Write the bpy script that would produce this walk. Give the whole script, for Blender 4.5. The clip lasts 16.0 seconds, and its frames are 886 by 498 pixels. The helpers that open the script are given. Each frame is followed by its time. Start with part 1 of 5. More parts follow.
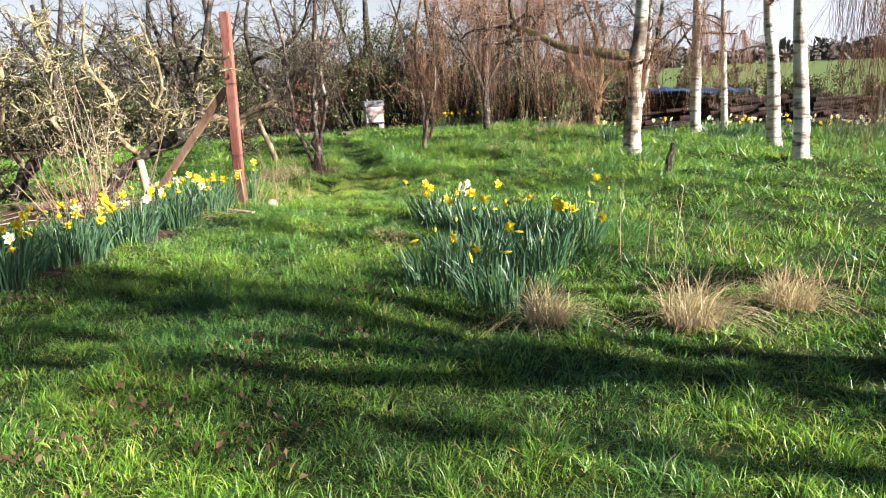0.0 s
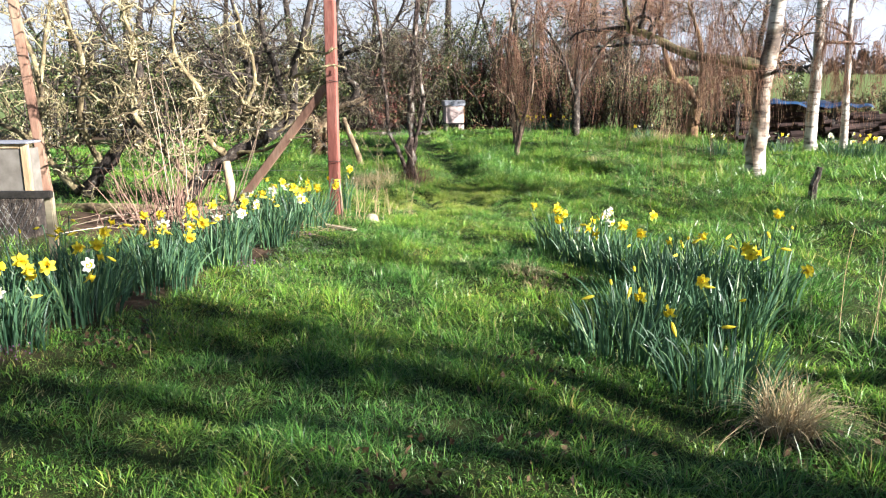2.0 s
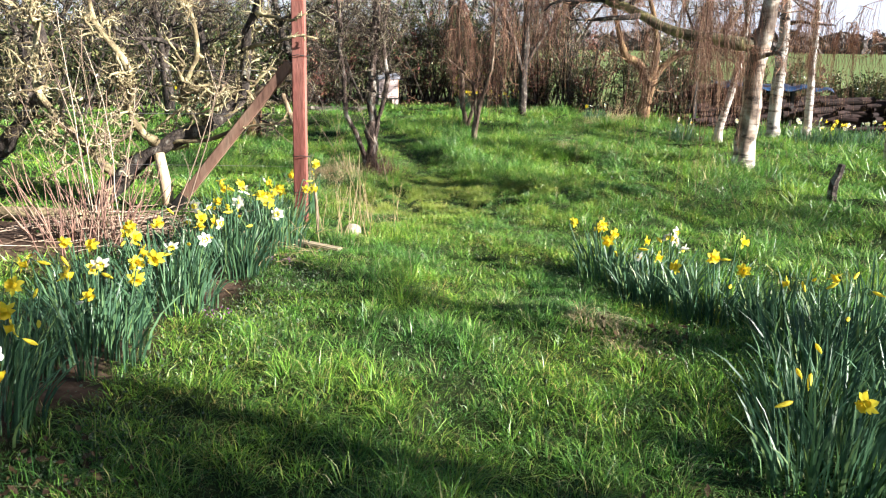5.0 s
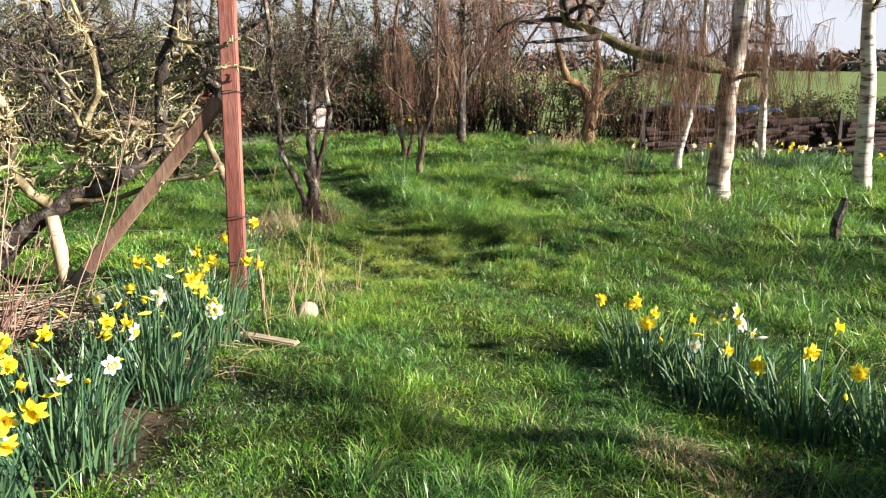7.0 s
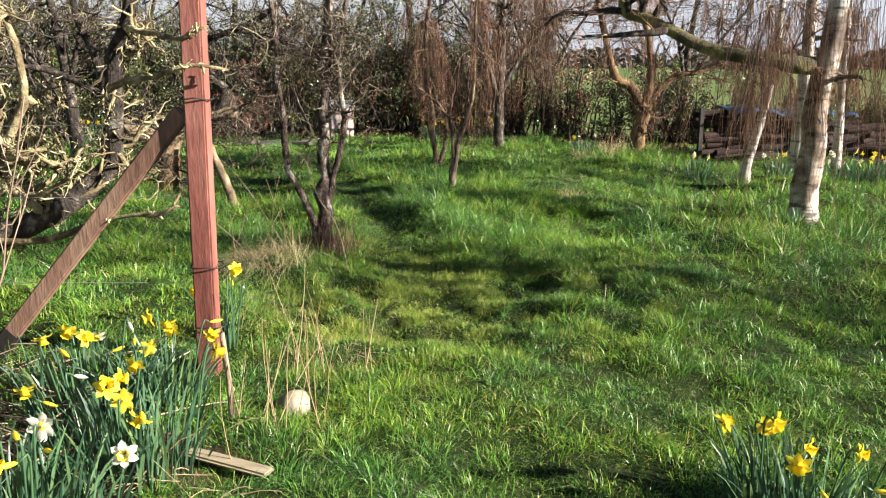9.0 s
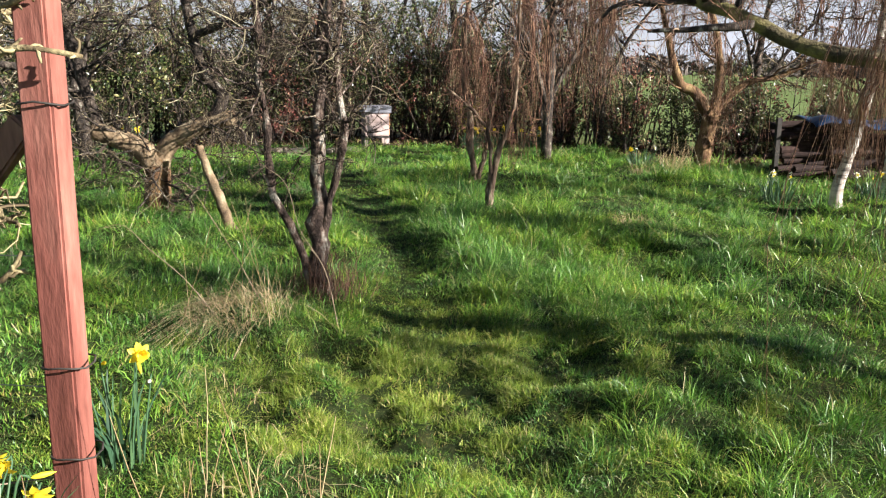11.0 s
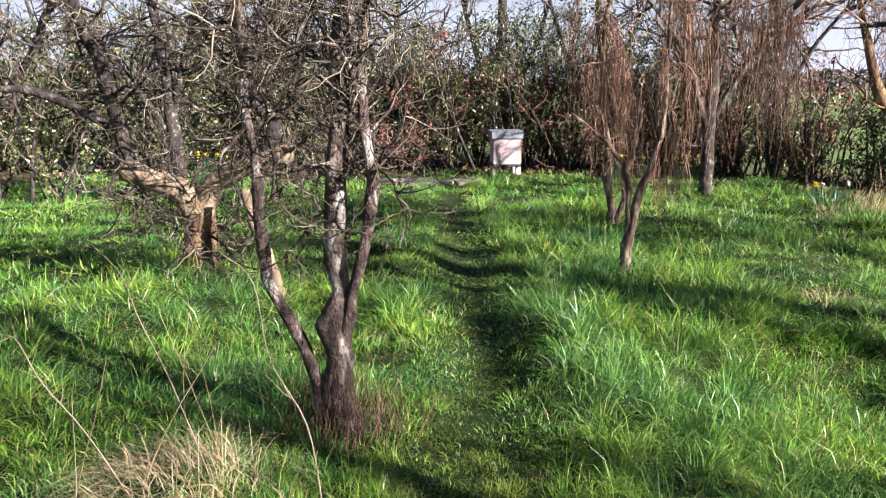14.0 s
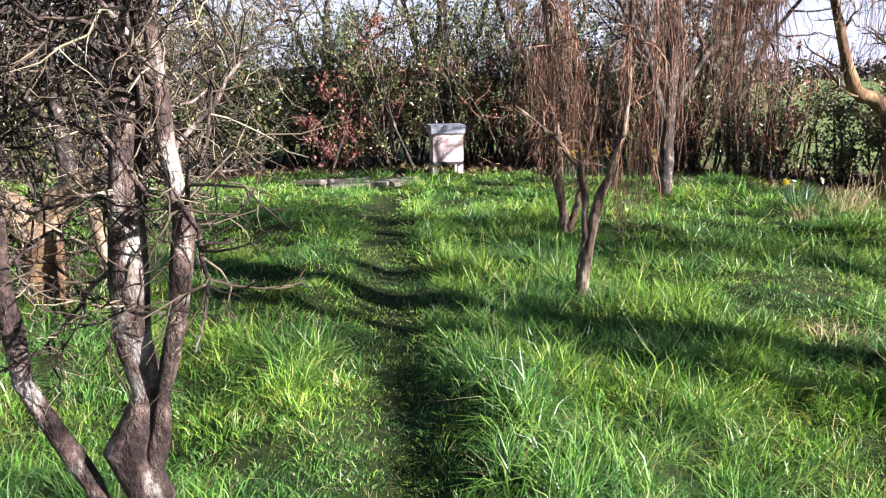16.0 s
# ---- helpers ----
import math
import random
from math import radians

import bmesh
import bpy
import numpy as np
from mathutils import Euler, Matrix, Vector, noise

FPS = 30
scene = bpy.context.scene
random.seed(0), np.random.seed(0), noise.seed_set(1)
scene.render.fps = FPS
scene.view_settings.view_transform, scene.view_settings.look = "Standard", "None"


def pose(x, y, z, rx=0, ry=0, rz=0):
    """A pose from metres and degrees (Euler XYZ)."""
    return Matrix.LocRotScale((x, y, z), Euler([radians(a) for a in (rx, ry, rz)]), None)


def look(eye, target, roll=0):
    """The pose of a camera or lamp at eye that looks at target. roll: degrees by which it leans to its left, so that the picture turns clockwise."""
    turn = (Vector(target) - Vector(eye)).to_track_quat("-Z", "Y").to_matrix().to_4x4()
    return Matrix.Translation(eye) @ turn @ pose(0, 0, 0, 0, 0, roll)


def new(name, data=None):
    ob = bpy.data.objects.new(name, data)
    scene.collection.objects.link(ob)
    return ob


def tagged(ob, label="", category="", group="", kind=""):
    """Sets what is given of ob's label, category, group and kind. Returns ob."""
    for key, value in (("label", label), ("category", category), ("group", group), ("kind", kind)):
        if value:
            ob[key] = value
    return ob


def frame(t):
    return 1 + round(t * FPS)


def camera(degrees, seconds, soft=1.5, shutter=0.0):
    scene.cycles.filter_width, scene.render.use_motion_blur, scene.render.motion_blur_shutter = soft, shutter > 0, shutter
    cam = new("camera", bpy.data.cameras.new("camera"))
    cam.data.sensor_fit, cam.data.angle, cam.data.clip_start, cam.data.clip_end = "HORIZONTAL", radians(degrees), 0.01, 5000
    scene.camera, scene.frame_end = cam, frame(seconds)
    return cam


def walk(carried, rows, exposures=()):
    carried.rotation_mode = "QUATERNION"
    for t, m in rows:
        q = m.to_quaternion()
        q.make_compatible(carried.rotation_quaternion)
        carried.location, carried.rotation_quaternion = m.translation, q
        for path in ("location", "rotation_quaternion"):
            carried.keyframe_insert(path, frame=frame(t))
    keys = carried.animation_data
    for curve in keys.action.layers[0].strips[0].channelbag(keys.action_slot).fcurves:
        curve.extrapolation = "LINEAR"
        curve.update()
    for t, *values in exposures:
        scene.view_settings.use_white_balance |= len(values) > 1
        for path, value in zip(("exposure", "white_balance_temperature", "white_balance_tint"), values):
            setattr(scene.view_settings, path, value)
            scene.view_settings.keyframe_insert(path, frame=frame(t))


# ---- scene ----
cam = camera(56.5, 16.0, soft=1.2)
METRES, EYE, TILT, LEAN, TURN = 11.1, 1.4, -2.0, 0.0, 0.0
ROWS = [
    (0.0, 0.0, 0.0, 0.0, -0.52, -9.97, 2.98),
    (0.5, -0.0129, 0.0278, 0.001, 2.25, -10.91, 2.66),
    (1.0, -0.025, 0.0507, 0.0023, 4.65, -12.1, 1.46),
    (1.5, -0.0452, 0.0764, 0.0084, 5.06, -11.41, 1.55),
    (2.0, -0.0587, 0.102, 0.0107, 3.58, -10.02, 0.68),
    (2.5, -0.0739, 0.1271, 0.0143, 4.07, -10.54, -0.72),
    (3.0, -0.0972, 0.1458, 0.0171, 2.86, -11.69, 0.31),
    (3.5, -0.1123, 0.1654, 0.018, -1.39, -12.33, 0.51),
    (6.0, -0.1504, 0.3014, 0.0239, -3.77, -11.36, -0.82),
    (6.5, -0.1591, 0.3327, 0.0294, -6.17, -10.71, -0.19),
    (7.0, -0.1582, 0.3632, 0.0285, -8.62, -10.6, 0.47),
    (7.5, -0.154, 0.3912, 0.0328, -8.35, -10.56, 0.11),
    (8.0, -0.1531, 0.4248, 0.0332, -7.42, -10.55, -0.15),
    (10.5, -0.1166, 0.5957, 0.0346, -4.69, -11.16, 0.47),
    (11.0, -0.1121, 0.6298, 0.0338, -2.75, -10.44, -0.38),
    (11.5, -0.1074, 0.6641, 0.0343, -2.8, -9.64, 0.58),
    (12.0, -0.1002, 0.6983, 0.0347, -1.49, -9.43, 0.13),
    (12.5, -0.096, 0.7286, 0.0357, 1.24, -8.97, 0.18),
    (13.0, -0.0924, 0.7602, 0.037, 2.47, -8.78, 1.75),
    (13.5, -0.0826, 0.7925, 0.0392, 4.66, -8.5, 1.54),
    (14.0, -0.0778, 0.8205, 0.0396, 7.85, -9.12, 0.07),
    (14.5, -0.0765, 0.8517, 0.0399, 7.71, -9.93, 0.66),
    (15.0, -0.069, 0.8837, 0.0396, 6.78, -9.48, 0.65),
    (15.5, -0.0645, 0.915, 0.0398, 6.58, -9.38, -0.14),
    (16.0, -0.073, 0.9435, 0.0403, 4.31, -9.63, 0.56),
]
LOOK_ROWS = [(0, 1.9, 6150, 13), (3.5, 2.1, 5750, 14), (7, 1.8, 6300, 13), (11, 1.66, 6200, 14), (13.5, 1.89, 5850, 20), (16, 2.1, 5750, 23)]
walk(cam, [(t, pose(0, 0, EYE, TILT, LEAN, TURN) @ pose(METRES * x, METRES * y, METRES * z, 90 + pitch, roll, yaw)) for t, x, y, z, yaw, pitch, roll in ROWS], LOOK_ROWS)

# ---- light ----
SUN_AZ, SUN_EL = radians(116.0), radians(22.0)
world = bpy.data.worlds.new("sky")
scene.world = world
world.use_nodes = True
wn = world.node_tree.nodes
sky = wn.new("ShaderNodeTexSky")
sky.sky_type, sky.sun_disc = "NISHITA", False
sky.sun_elevation, sky.sun_rotation = SUN_EL, SUN_AZ
sky.air_density, sky.dust_density, sky.ozone_density = 1.0, 0.8, 1.2
wn["Background"].inputs["Strength"].default_value = 0.025
# bright haze low over the horizon, thin cloud higher up
way = wn.new("ShaderNodeTexCoord")
axes = wn.new("ShaderNodeSeparateXYZ")
low = wn.new("ShaderNodeMapRange")
low.interpolation_type = "SMOOTHSTEP"
low.inputs["From Min"].default_value, low.inputs["From Max"].default_value = 0.24, 0.02
cloud = wn.new("ShaderNodeTexNoise")
cloud.inputs["Scale"].default_value, cloud.inputs["Detail"].default_value = 3.5, 6.0
cover = wn.new("ShaderNodeMapRange")
cover.inputs["From Min"].default_value, cover.inputs["From Max"].default_value = 0.35, 0.7
cover.inputs["To Min"].default_value, cover.inputs["To Max"].default_value = 0.55, 1.0
both = wn.new("ShaderNodeMath")
both.operation = "MULTIPLY"
veil = wn.new("ShaderNodeMixRGB")
veil.inputs["Color2"].default_value = (11.0, 11.4, 12.2, 1)
sky_links = world.node_tree.links
sky_links.new(way.outputs["Generated"], cloud.inputs["Vector"])
sky_links.new(way.outputs["Generated"], axes.inputs[0])
sky_links.new(axes.outputs["Z"], low.inputs["Value"])
sky_links.new(cloud.outputs["Fac"], cover.inputs["Value"])
sky_links.new(low.outputs["Result"], both.inputs[0])
sky_links.new(cover.outputs["Result"], both.inputs[1])
sky_links.new(both.outputs[0], veil.inputs["Fac"])
sky_links.new(sky.outputs[0], veil.inputs["Color1"])
sky_links.new(veil.outputs["Color"], wn["Background"].inputs["Color"])
to_sun = Vector((math.sin(SUN_AZ) * math.cos(SUN_EL), math.cos(SUN_AZ) * math.cos(SUN_EL), math.sin(SUN_EL)))
sun = new("sun", bpy.data.lights.new("sun", "SUN"))
sun.data.energy, sun.data.angle, sun.data.color = 5.0, radians(0.55), (1.0, 0.92, 0.79)
sun.matrix_world = look(to_sun * 60, (0, 0, 0))

# ---- materials ----
rng = np.random.default_rng(7)


def node(tree, kind, **values):
    n = tree.nodes.new(kind)
    for key, value in values.items():
        n.inputs[key].default_value = value
    return n


def ramp(tree, fac, stops):
    r = tree.nodes.new("ShaderNodeValToRGB")
    while len(r.color_ramp.elements) < len(stops):
        r.color_ramp.elements.new(0.5)
    for e, (at, c) in zip(r.color_ramp.elements, stops):
        e.position, e.color = at, (*c, 1)
    tree.links.new(fac, r.inputs[0])
    return r.outputs[0]


def mix(tree, fac, a, b, blend="MIX"):
    m = tree.nodes.new("ShaderNodeMix")
    m.data_type, m.blend_type = "RGBA", blend
    for value, slot in ((fac, m.inputs[0]), (a, m.inputs[6]), (b, m.inputs[7])):
        if isinstance(value, (int, float)):
            slot.default_value = value
        elif isinstance(value, tuple):
            slot.default_value = (*value, 1)
        else:
            tree.links.new(value, slot)
    return m.outputs[2]


def noise_at(tree, scale, detail=4.0, stretch=(1, 1, 1), coord="Object", rough=0.6):
    c = tree.nodes.new("ShaderNodeTexCoord")
    mp = tree.nodes.new("ShaderNodeMapping")
    mp.inputs["Scale"].default_value = stretch
    tree.links.new(c.outputs[coord], mp.inputs[0])
    n = node(tree, "ShaderNodeTexNoise", Scale=scale, Detail=detail, Roughness=rough)
    tree.links.new(mp.outputs[0], n.inputs["Vector"])
    return n.outputs[0]


def start(name):
    m = bpy.data.materials.new(name)
    m.use_nodes = True
    return m, m.node_tree, m.node_tree.nodes["Principled BSDF"]


def bump(tree, b, height, strength, distance=0.01):
    n = node(tree, "ShaderNodeBump", Strength=strength, Distance=distance)
    tree.links.new(height, n.inputs["Height"])
    tree.links.new(n.outputs[0], b.inputs["Normal"])


def leafy(name, stops, patch=None, through_light=0.3, rough=0.45, spec=0.35):
    """Thin green or dry blades and petals: each one its own shade, some light passing through."""
    m, t, b = start(name)
    geo = t.nodes.new("ShaderNodeNewGeometry")
    col = ramp(t, geo.outputs["Random Per Island"], stops)
    if patch:
        scale, lo, hi = patch
        n = ramp(t, noise_at(t, scale, 4.0), [(0.4, lo), (0.6, hi)])
        col = mix(t, 0.85, col, n, "MULTIPLY")
    t.links.new(col, b.inputs["Base Color"])
    b.inputs["Roughness"].default_value = rough
    b.inputs["Specular IOR Level"].default_value = spec
    tr = t.nodes.new("ShaderNodeBsdfTranslucent")
    t.links.new(col, tr.inputs[0])
    ms = node(t, "ShaderNodeMixShader", Fac=through_light)
    t.links.new(b.outputs[0], ms.inputs[1])
    t.links.new(tr.outputs[0], ms.inputs[2])
    t.links.new(ms.outputs[0], t.nodes["Material Output"].inputs[0])
    return m


def solid(name, stops, scale, stretch=(1, 1, 1), rough=0.85, relief=0.5, metal=0.0, fine=None, spec=0.3, distance=0.01):
    """A surface of two noises: broad stains through stops, fine grain on top, with relief."""
    m, t, b = start(name)
    broad = noise_at(t, scale, 5.0, stretch)
    grain = noise_at(t, (fine or scale * 7), 4.0, stretch)
    col = ramp(t, broad, stops)
    col = mix(t, 0.55, col, ramp(t, grain, [(0.3, (0.55, 0.55, 0.55)), (0.7, (1.25, 1.25, 1.25))]), "MULTIPLY")
    t.links.new(col, b.inputs["Base Color"])
    b.inputs["Roughness"].default_value, b.inputs["Metallic"].default_value = rough, metal
    b.inputs["Specular IOR Level"].default_value = spec
    bump(t, b, grain, relief, distance)
    return m


grass_mat = leafy("grass_blades", [(0.0, (0.03, 0.092, 0.02)), (0.3, (0.085, 0.22, 0.032)), (0.65, (0.17, 0.35, 0.045)), (0.9, (0.28, 0.42, 0.075)), (0.96, (0.36, 0.33, 0.14)), (1.0, (0.45, 0.39, 0.21))],
                  (1.1, (0.66, 0.82, 1.0), (1.35, 1.22, 0.8)), 0.22, 0.38, 0.5)
short_mat = leafy("short_grass_blades", [(0.0, (0.09, 0.16, 0.022)), (0.5, (0.22, 0.32, 0.04)), (0.82, (0.34, 0.42, 0.075)), (0.95, (0.46, 0.4, 0.18))],
                  (1.6, (0.7, 0.75, 0.7), (1.2, 1.15, 1.0)), 0.2, 0.45, 0.4)
straw_mat = leafy("dry_straw", [(0.0, (0.3, 0.21, 0.105)), (0.5, (0.5, 0.39, 0.22)), (1.0, (0.64, 0.55, 0.35))], None, 0.2, 0.6, 0.2)
daff_leaf = leafy("daffodil_leaf", [(0.0, (0.032, 0.078, 0.045)), (0.5, (0.06, 0.135, 0.068)), (0.85, (0.1, 0.19, 0.075)), (1.0, (0.18, 0.25, 0.075))], None, 0.2, 0.42, 0.5)
petal_yellow = leafy("petal_yellow", [(0.0, (0.86, 0.7, 0.03)), (1.0, (0.9, 0.78, 0.07))], None, 0.35, 0.5)
petal_white = leafy("petal_white", [(0.0, (0.78, 0.77, 0.62)), (1.0, (0.85, 0.84, 0.75))], None, 0.35, 0.5)
trumpet_mat = leafy("trumpet_orange_yellow", [(0.0, (0.86, 0.62, 0.015)), (1.0, (0.88, 0.69, 0.03))], None, 0.3, 0.5)
# the palest leaves of this ramp stand in for sun flecks on the hedge
hedge_leaf = leafy("hedge_leaf", [(0.0, (0.016, 0.028, 0.01)), (0.4, (0.04, 0.066, 0.02)), (0.75, (0.11, 0.14, 0.04)), (1.0, (0.3, 0.28, 0.12))], None, 0.2, 0.28, 0.6)
red_leaf = leafy("russet_leaf", [(0.0, (0.09, 0.03, 0.028)), (0.6, (0.22, 0.08, 0.065)), (1.0, (0.42, 0.21, 0.13))], None, 0.25, 0.5)
gorse_leaf = leafy("yellow_green_leaf", [(0.0, (0.12, 0.15, 0.02)), (1.0, (0.4, 0.36, 0.05))], None, 0.25, 0.5)
litter_mat = leafy("dead_leaf", [(0.0, (0.03, 0.019, 0.012)), (0.5, (0.075, 0.047, 0.026)), (1.0, (0.16, 0.105, 0.055))], None, 0.1, 0.7, 0.2)

hedge_twig = leafy("hedge_twig", [(0.0, (0.035, 0.024, 0.018)), (0.4, (0.1, 0.066, 0.045)), (0.75, (0.21, 0.14, 0.095)), (1.0, (0.38, 0.3, 0.2))], None, 0.0, 0.8, 0.25)
bark_dark = solid("dark_bark", [(0.3, (0.016, 0.014, 0.013)), (0.48, (0.045, 0.036, 0.03)), (0.58, (0.09, 0.07, 0.055)), (0.66, (0.25, 0.24, 0.2))], 14.0, (1, 1, 0.75), 0.9, 1.0, fine=60, distance=0.02)
bark_lichen = solid("lichen_bark", [(0.3, (0.055, 0.042, 0.027)), (0.46, (0.18, 0.14, 0.075)), (0.58, (0.38, 0.33, 0.18)), (0.75, (0.54, 0.5, 0.34))], 7.0, (1, 1, 1), 0.9, 0.8, fine=60, distance=0.012)
bark_brown = solid("red_brown_bark", [(0.3, (0.04, 0.027, 0.02)), (0.48, (0.13, 0.088, 0.062)), (0.62, (0.31, 0.24, 0.17))], 12.0, (1, 1, 0.4), 0.9, 0.9, fine=32, distance=0.02)
cut_wood = solid("weathered_bare_wood", [(0.25, (0.32, 0.22, 0.12)), (0.5, (0.5, 0.38, 0.23)), (0.75, (0.6, 0.5, 0.34))], 4.0, (1, 1, 0.25), 0.8, 0.5, fine=40)
# lighter brown bark with the orange sunlight on the trunks in its colour
bark_sunlit = solid("sunlit_brown_bark", [(0.3, (0.045, 0.026, 0.016)), (0.48, (0.15, 0.085, 0.045)), (0.62, (0.26, 0.17, 0.08)), (0.78, (0.34, 0.28, 0.14))], 7.0, (1, 1, 0.5), 0.9, 0.9, fine=35, distance=0.02)
twig_dark = leafy("dark_twig", [(0.0, (0.02, 0.016, 0.013)), (0.4, (0.05, 0.038, 0.028)), (0.7, (0.11, 0.085, 0.058)), (0.9, (0.24, 0.2, 0.13)), (1.0, (0.36, 0.33, 0.22))], None, 0.0, 0.85, 0.2)
twig_lichen = leafy("lichen_twig", [(0.0, (0.07, 0.052, 0.034)), (0.35, (0.2, 0.16, 0.09)), (0.75, (0.42, 0.37, 0.2)), (1.0, (0.56, 0.52, 0.35))], None, 0.0, 0.9, 0.2)
twig_red = leafy("hanging_birch_twig", [(0.0, (0.07, 0.035, 0.025)), (0.5, (0.24, 0.12, 0.075)), (0.85, (0.4, 0.24, 0.15)), (1.0, (0.5, 0.37, 0.25))], None, 0.0, 0.7, 0.3)
twig_pale = leafy("pale_dry_twig", [(0.0, (0.2, 0.14, 0.1)), (0.6, (0.37, 0.28, 0.2)), (1.0, (0.5, 0.41, 0.31))], None, 0.0, 0.8, 0.2)
cane_red = leafy("reddish_cane", [(0.0, (0.12, 0.065, 0.05)), (0.6, (0.24, 0.14, 0.105)), (1.0, (0.36, 0.24, 0.17))], None, 0.0, 0.6, 0.3)
moss_bark = solid("mossy_bark", [(0.3, (0.06, 0.05, 0.035)), (0.48, (0.13, 0.11, 0.06)), (0.62, (0.3, 0.27, 0.1)), (0.8, (0.5, 0.42, 0.2))], 4.0, (1, 1, 1), 0.95, 0.9, fine=45, distance=0.02)
post_mat = solid("red_stained_timber", [(0.25, (0.15, 0.05, 0.038)), (0.45, (0.24, 0.085, 0.065)), (0.62, (0.33, 0.15, 0.115)), (0.8, (0.38, 0.25, 0.17))], 5.0, (1, 1, 0.22), 0.72, 0.45, fine=44)
faded_timber = solid("faded_red_timber", [(0.25, (0.14, 0.07, 0.05)), (0.5, (0.27, 0.16, 0.11)), (0.72, (0.38, 0.28, 0.19))], 5.0, (1, 1, 0.22), 0.8, 0.45, fine=44)
hive_mat = solid("hive_weathered_cedar", [(0.25, (0.4, 0.31, 0.29)), (0.5, (0.5, 0.4, 0.38)), (0.75, (0.56, 0.46, 0.44))], 3.0, (0.3, 0.3, 1), 0.75, 0.3, fine=26)
# cedar with the warm sun on the hive's right side put into its colour
hive_side = solid("hive_sunlit_cedar", [(0.25, (0.5, 0.24, 0.09)), (0.75, (0.66, 0.38, 0.16))], 3.0, (0.3, 0.3, 1), 0.7, 0.3, fine=26)
zinc = solid("grey_zinc_sheet", [(0.3, (0.26, 0.27, 0.32)), (0.7, (0.38, 0.39, 0.44))], 3.0, (1, 1, 1), 0.5, 0.1, 0.35)
stone_mat = solid("pale_stone", [(0.3, (0.16, 0.13, 0.09)), (0.5, (0.33, 0.28, 0.2)), (0.7, (0.44, 0.39, 0.3))], 6.0, (1, 1, 1), 0.85, 0.5)
slab_mat = solid("grey_paving", [(0.25, (0.1, 0.085, 0.065)), (0.5, (0.19, 0.165, 0.13)), (0.75, (0.33, 0.3, 0.24))], 4.0, (1, 1, 1), 0.9, 0.4)
board_mat = solid("grey_old_board", [(0.25, (0.2, 0.16, 0.11)), (0.5, (0.36, 0.3, 0.2)), (0.75, (0.5, 0.44, 0.3))], 3.0, (0.2, 1, 1), 0.9, 0.4, fine=28)
log_mat = solid("stacked_log", [(0.25, (0.01, 0.006, 0.005)), (0.5, (0.024, 0.013, 0.011)), (0.75, (0.065, 0.036, 0.029))], 4.0, (1, 1, 1), 0.9, 0.7)
tarp_mat = solid("blue_tarpaulin", [(0.3, (0.012, 0.03, 0.075)), (0.7, (0.03, 0.075, 0.16))], 2.0, (1, 1, 1), 0.4, 0.3)
wire_mat = solid("galvanised_wire", [(0.3, (0.28, 0.28, 0.28)), (0.7, (0.42, 0.42, 0.42))], 20.0, (1, 1, 1), 0.5, 0.0, 0.7)
black_rail = solid("black_painted_timber", [(0.3, (0.02, 0.018, 0.016)), (0.7, (0.05, 0.045, 0.04))], 5.0, (1, 1, 1), 0.6, 0.3)
far_wood = solid("far_bare_wood", [(0.3, (0.06, 0.055, 0.05)), (0.7, (0.14, 0.12, 0.11))], 0.3, (1, 1, 1), 1.0, 0.5)


def birch_bark(name, stops):
    m, t, b = start(name)
    bands = noise_at(t, 3.6, 5.0, (1, 1, 4.0))
    blotch = noise_at(t, 2.6, 5.0)
    col = ramp(t, blotch, stops)
    dark = ramp(t, bands, [(0.38, (0.1, 0.08, 0.07)), (0.45, (0.75, 0.72, 0.7)), (0.6, (1, 1, 1))])
    col = mix(t, 0.9, col, dark, "MULTIPLY")
    t.links.new(col, b.inputs["Base Color"])
    b.inputs["Roughness"].default_value = 0.75
    bump(t, b, bands, 0.6, 0.01)
    return m


birch_mat = birch_bark("birch_bark", [(0.32, (0.18, 0.135, 0.1)), (0.42, (0.46, 0.4, 0.34)), (0.52, (0.62, 0.58, 0.52)), (0.7, (0.7, 0.68, 0.63))])
birch_old = birch_bark("old_scarred_birch_bark", [(0.38, (0.11, 0.08, 0.06)), (0.47, (0.3, 0.23, 0.17)), (0.54, (0.54, 0.48, 0.4)), (0.7, (0.66, 0.63, 0.57))])


def ground_material():
    m, t, b = start("meadow_ground")
    a = t.nodes.new("ShaderNodeAttribute")
    a.attribute_name = "soil"
    fine = noise_at(t, 9.0, 6.0)
    broad = noise_at(t, 0.7, 4.0)
    turf = ramp(t, fine, [(0.25, (0.012, 0.017, 0.007)), (0.5, (0.024, 0.036, 0.012)), (0.75, (0.055, 0.06, 0.024))])
    turf = mix(t, 0.6, turf, ramp(t, broad, [(0.35, (0.7, 0.8, 0.7)), (0.65, (1.3, 1.2, 1.0))]), "MULTIPLY")
    soil = ramp(t, noise_at(t, 14.0, 6.0), [(0.25, (0.04, 0.025, 0.016)), (0.55, (0.1, 0.065, 0.045)), (0.8, (0.2, 0.14, 0.1))])
    field = ramp(t, noise_at(t, 0.15, 5.0), [(0.3, (0.1, 0.15, 0.045)), (0.7, (0.16, 0.21, 0.075))])
    col = mix(t, a.outputs["Fac"], turf, soil)
    f = t.nodes.new("ShaderNodeAttribute")
    f.attribute_name = "field"
    col = mix(t, f.outputs["Fac"], col, field)
    t.links.new(col, b.inputs["Base Color"])
    b.inputs["Roughness"].default_value = 0.95
    b.inputs["Specular IOR Level"].default_value = 0.1
    bump(t, b, fine, 0.8, 0.03)
    return m


ground_mat = ground_material()


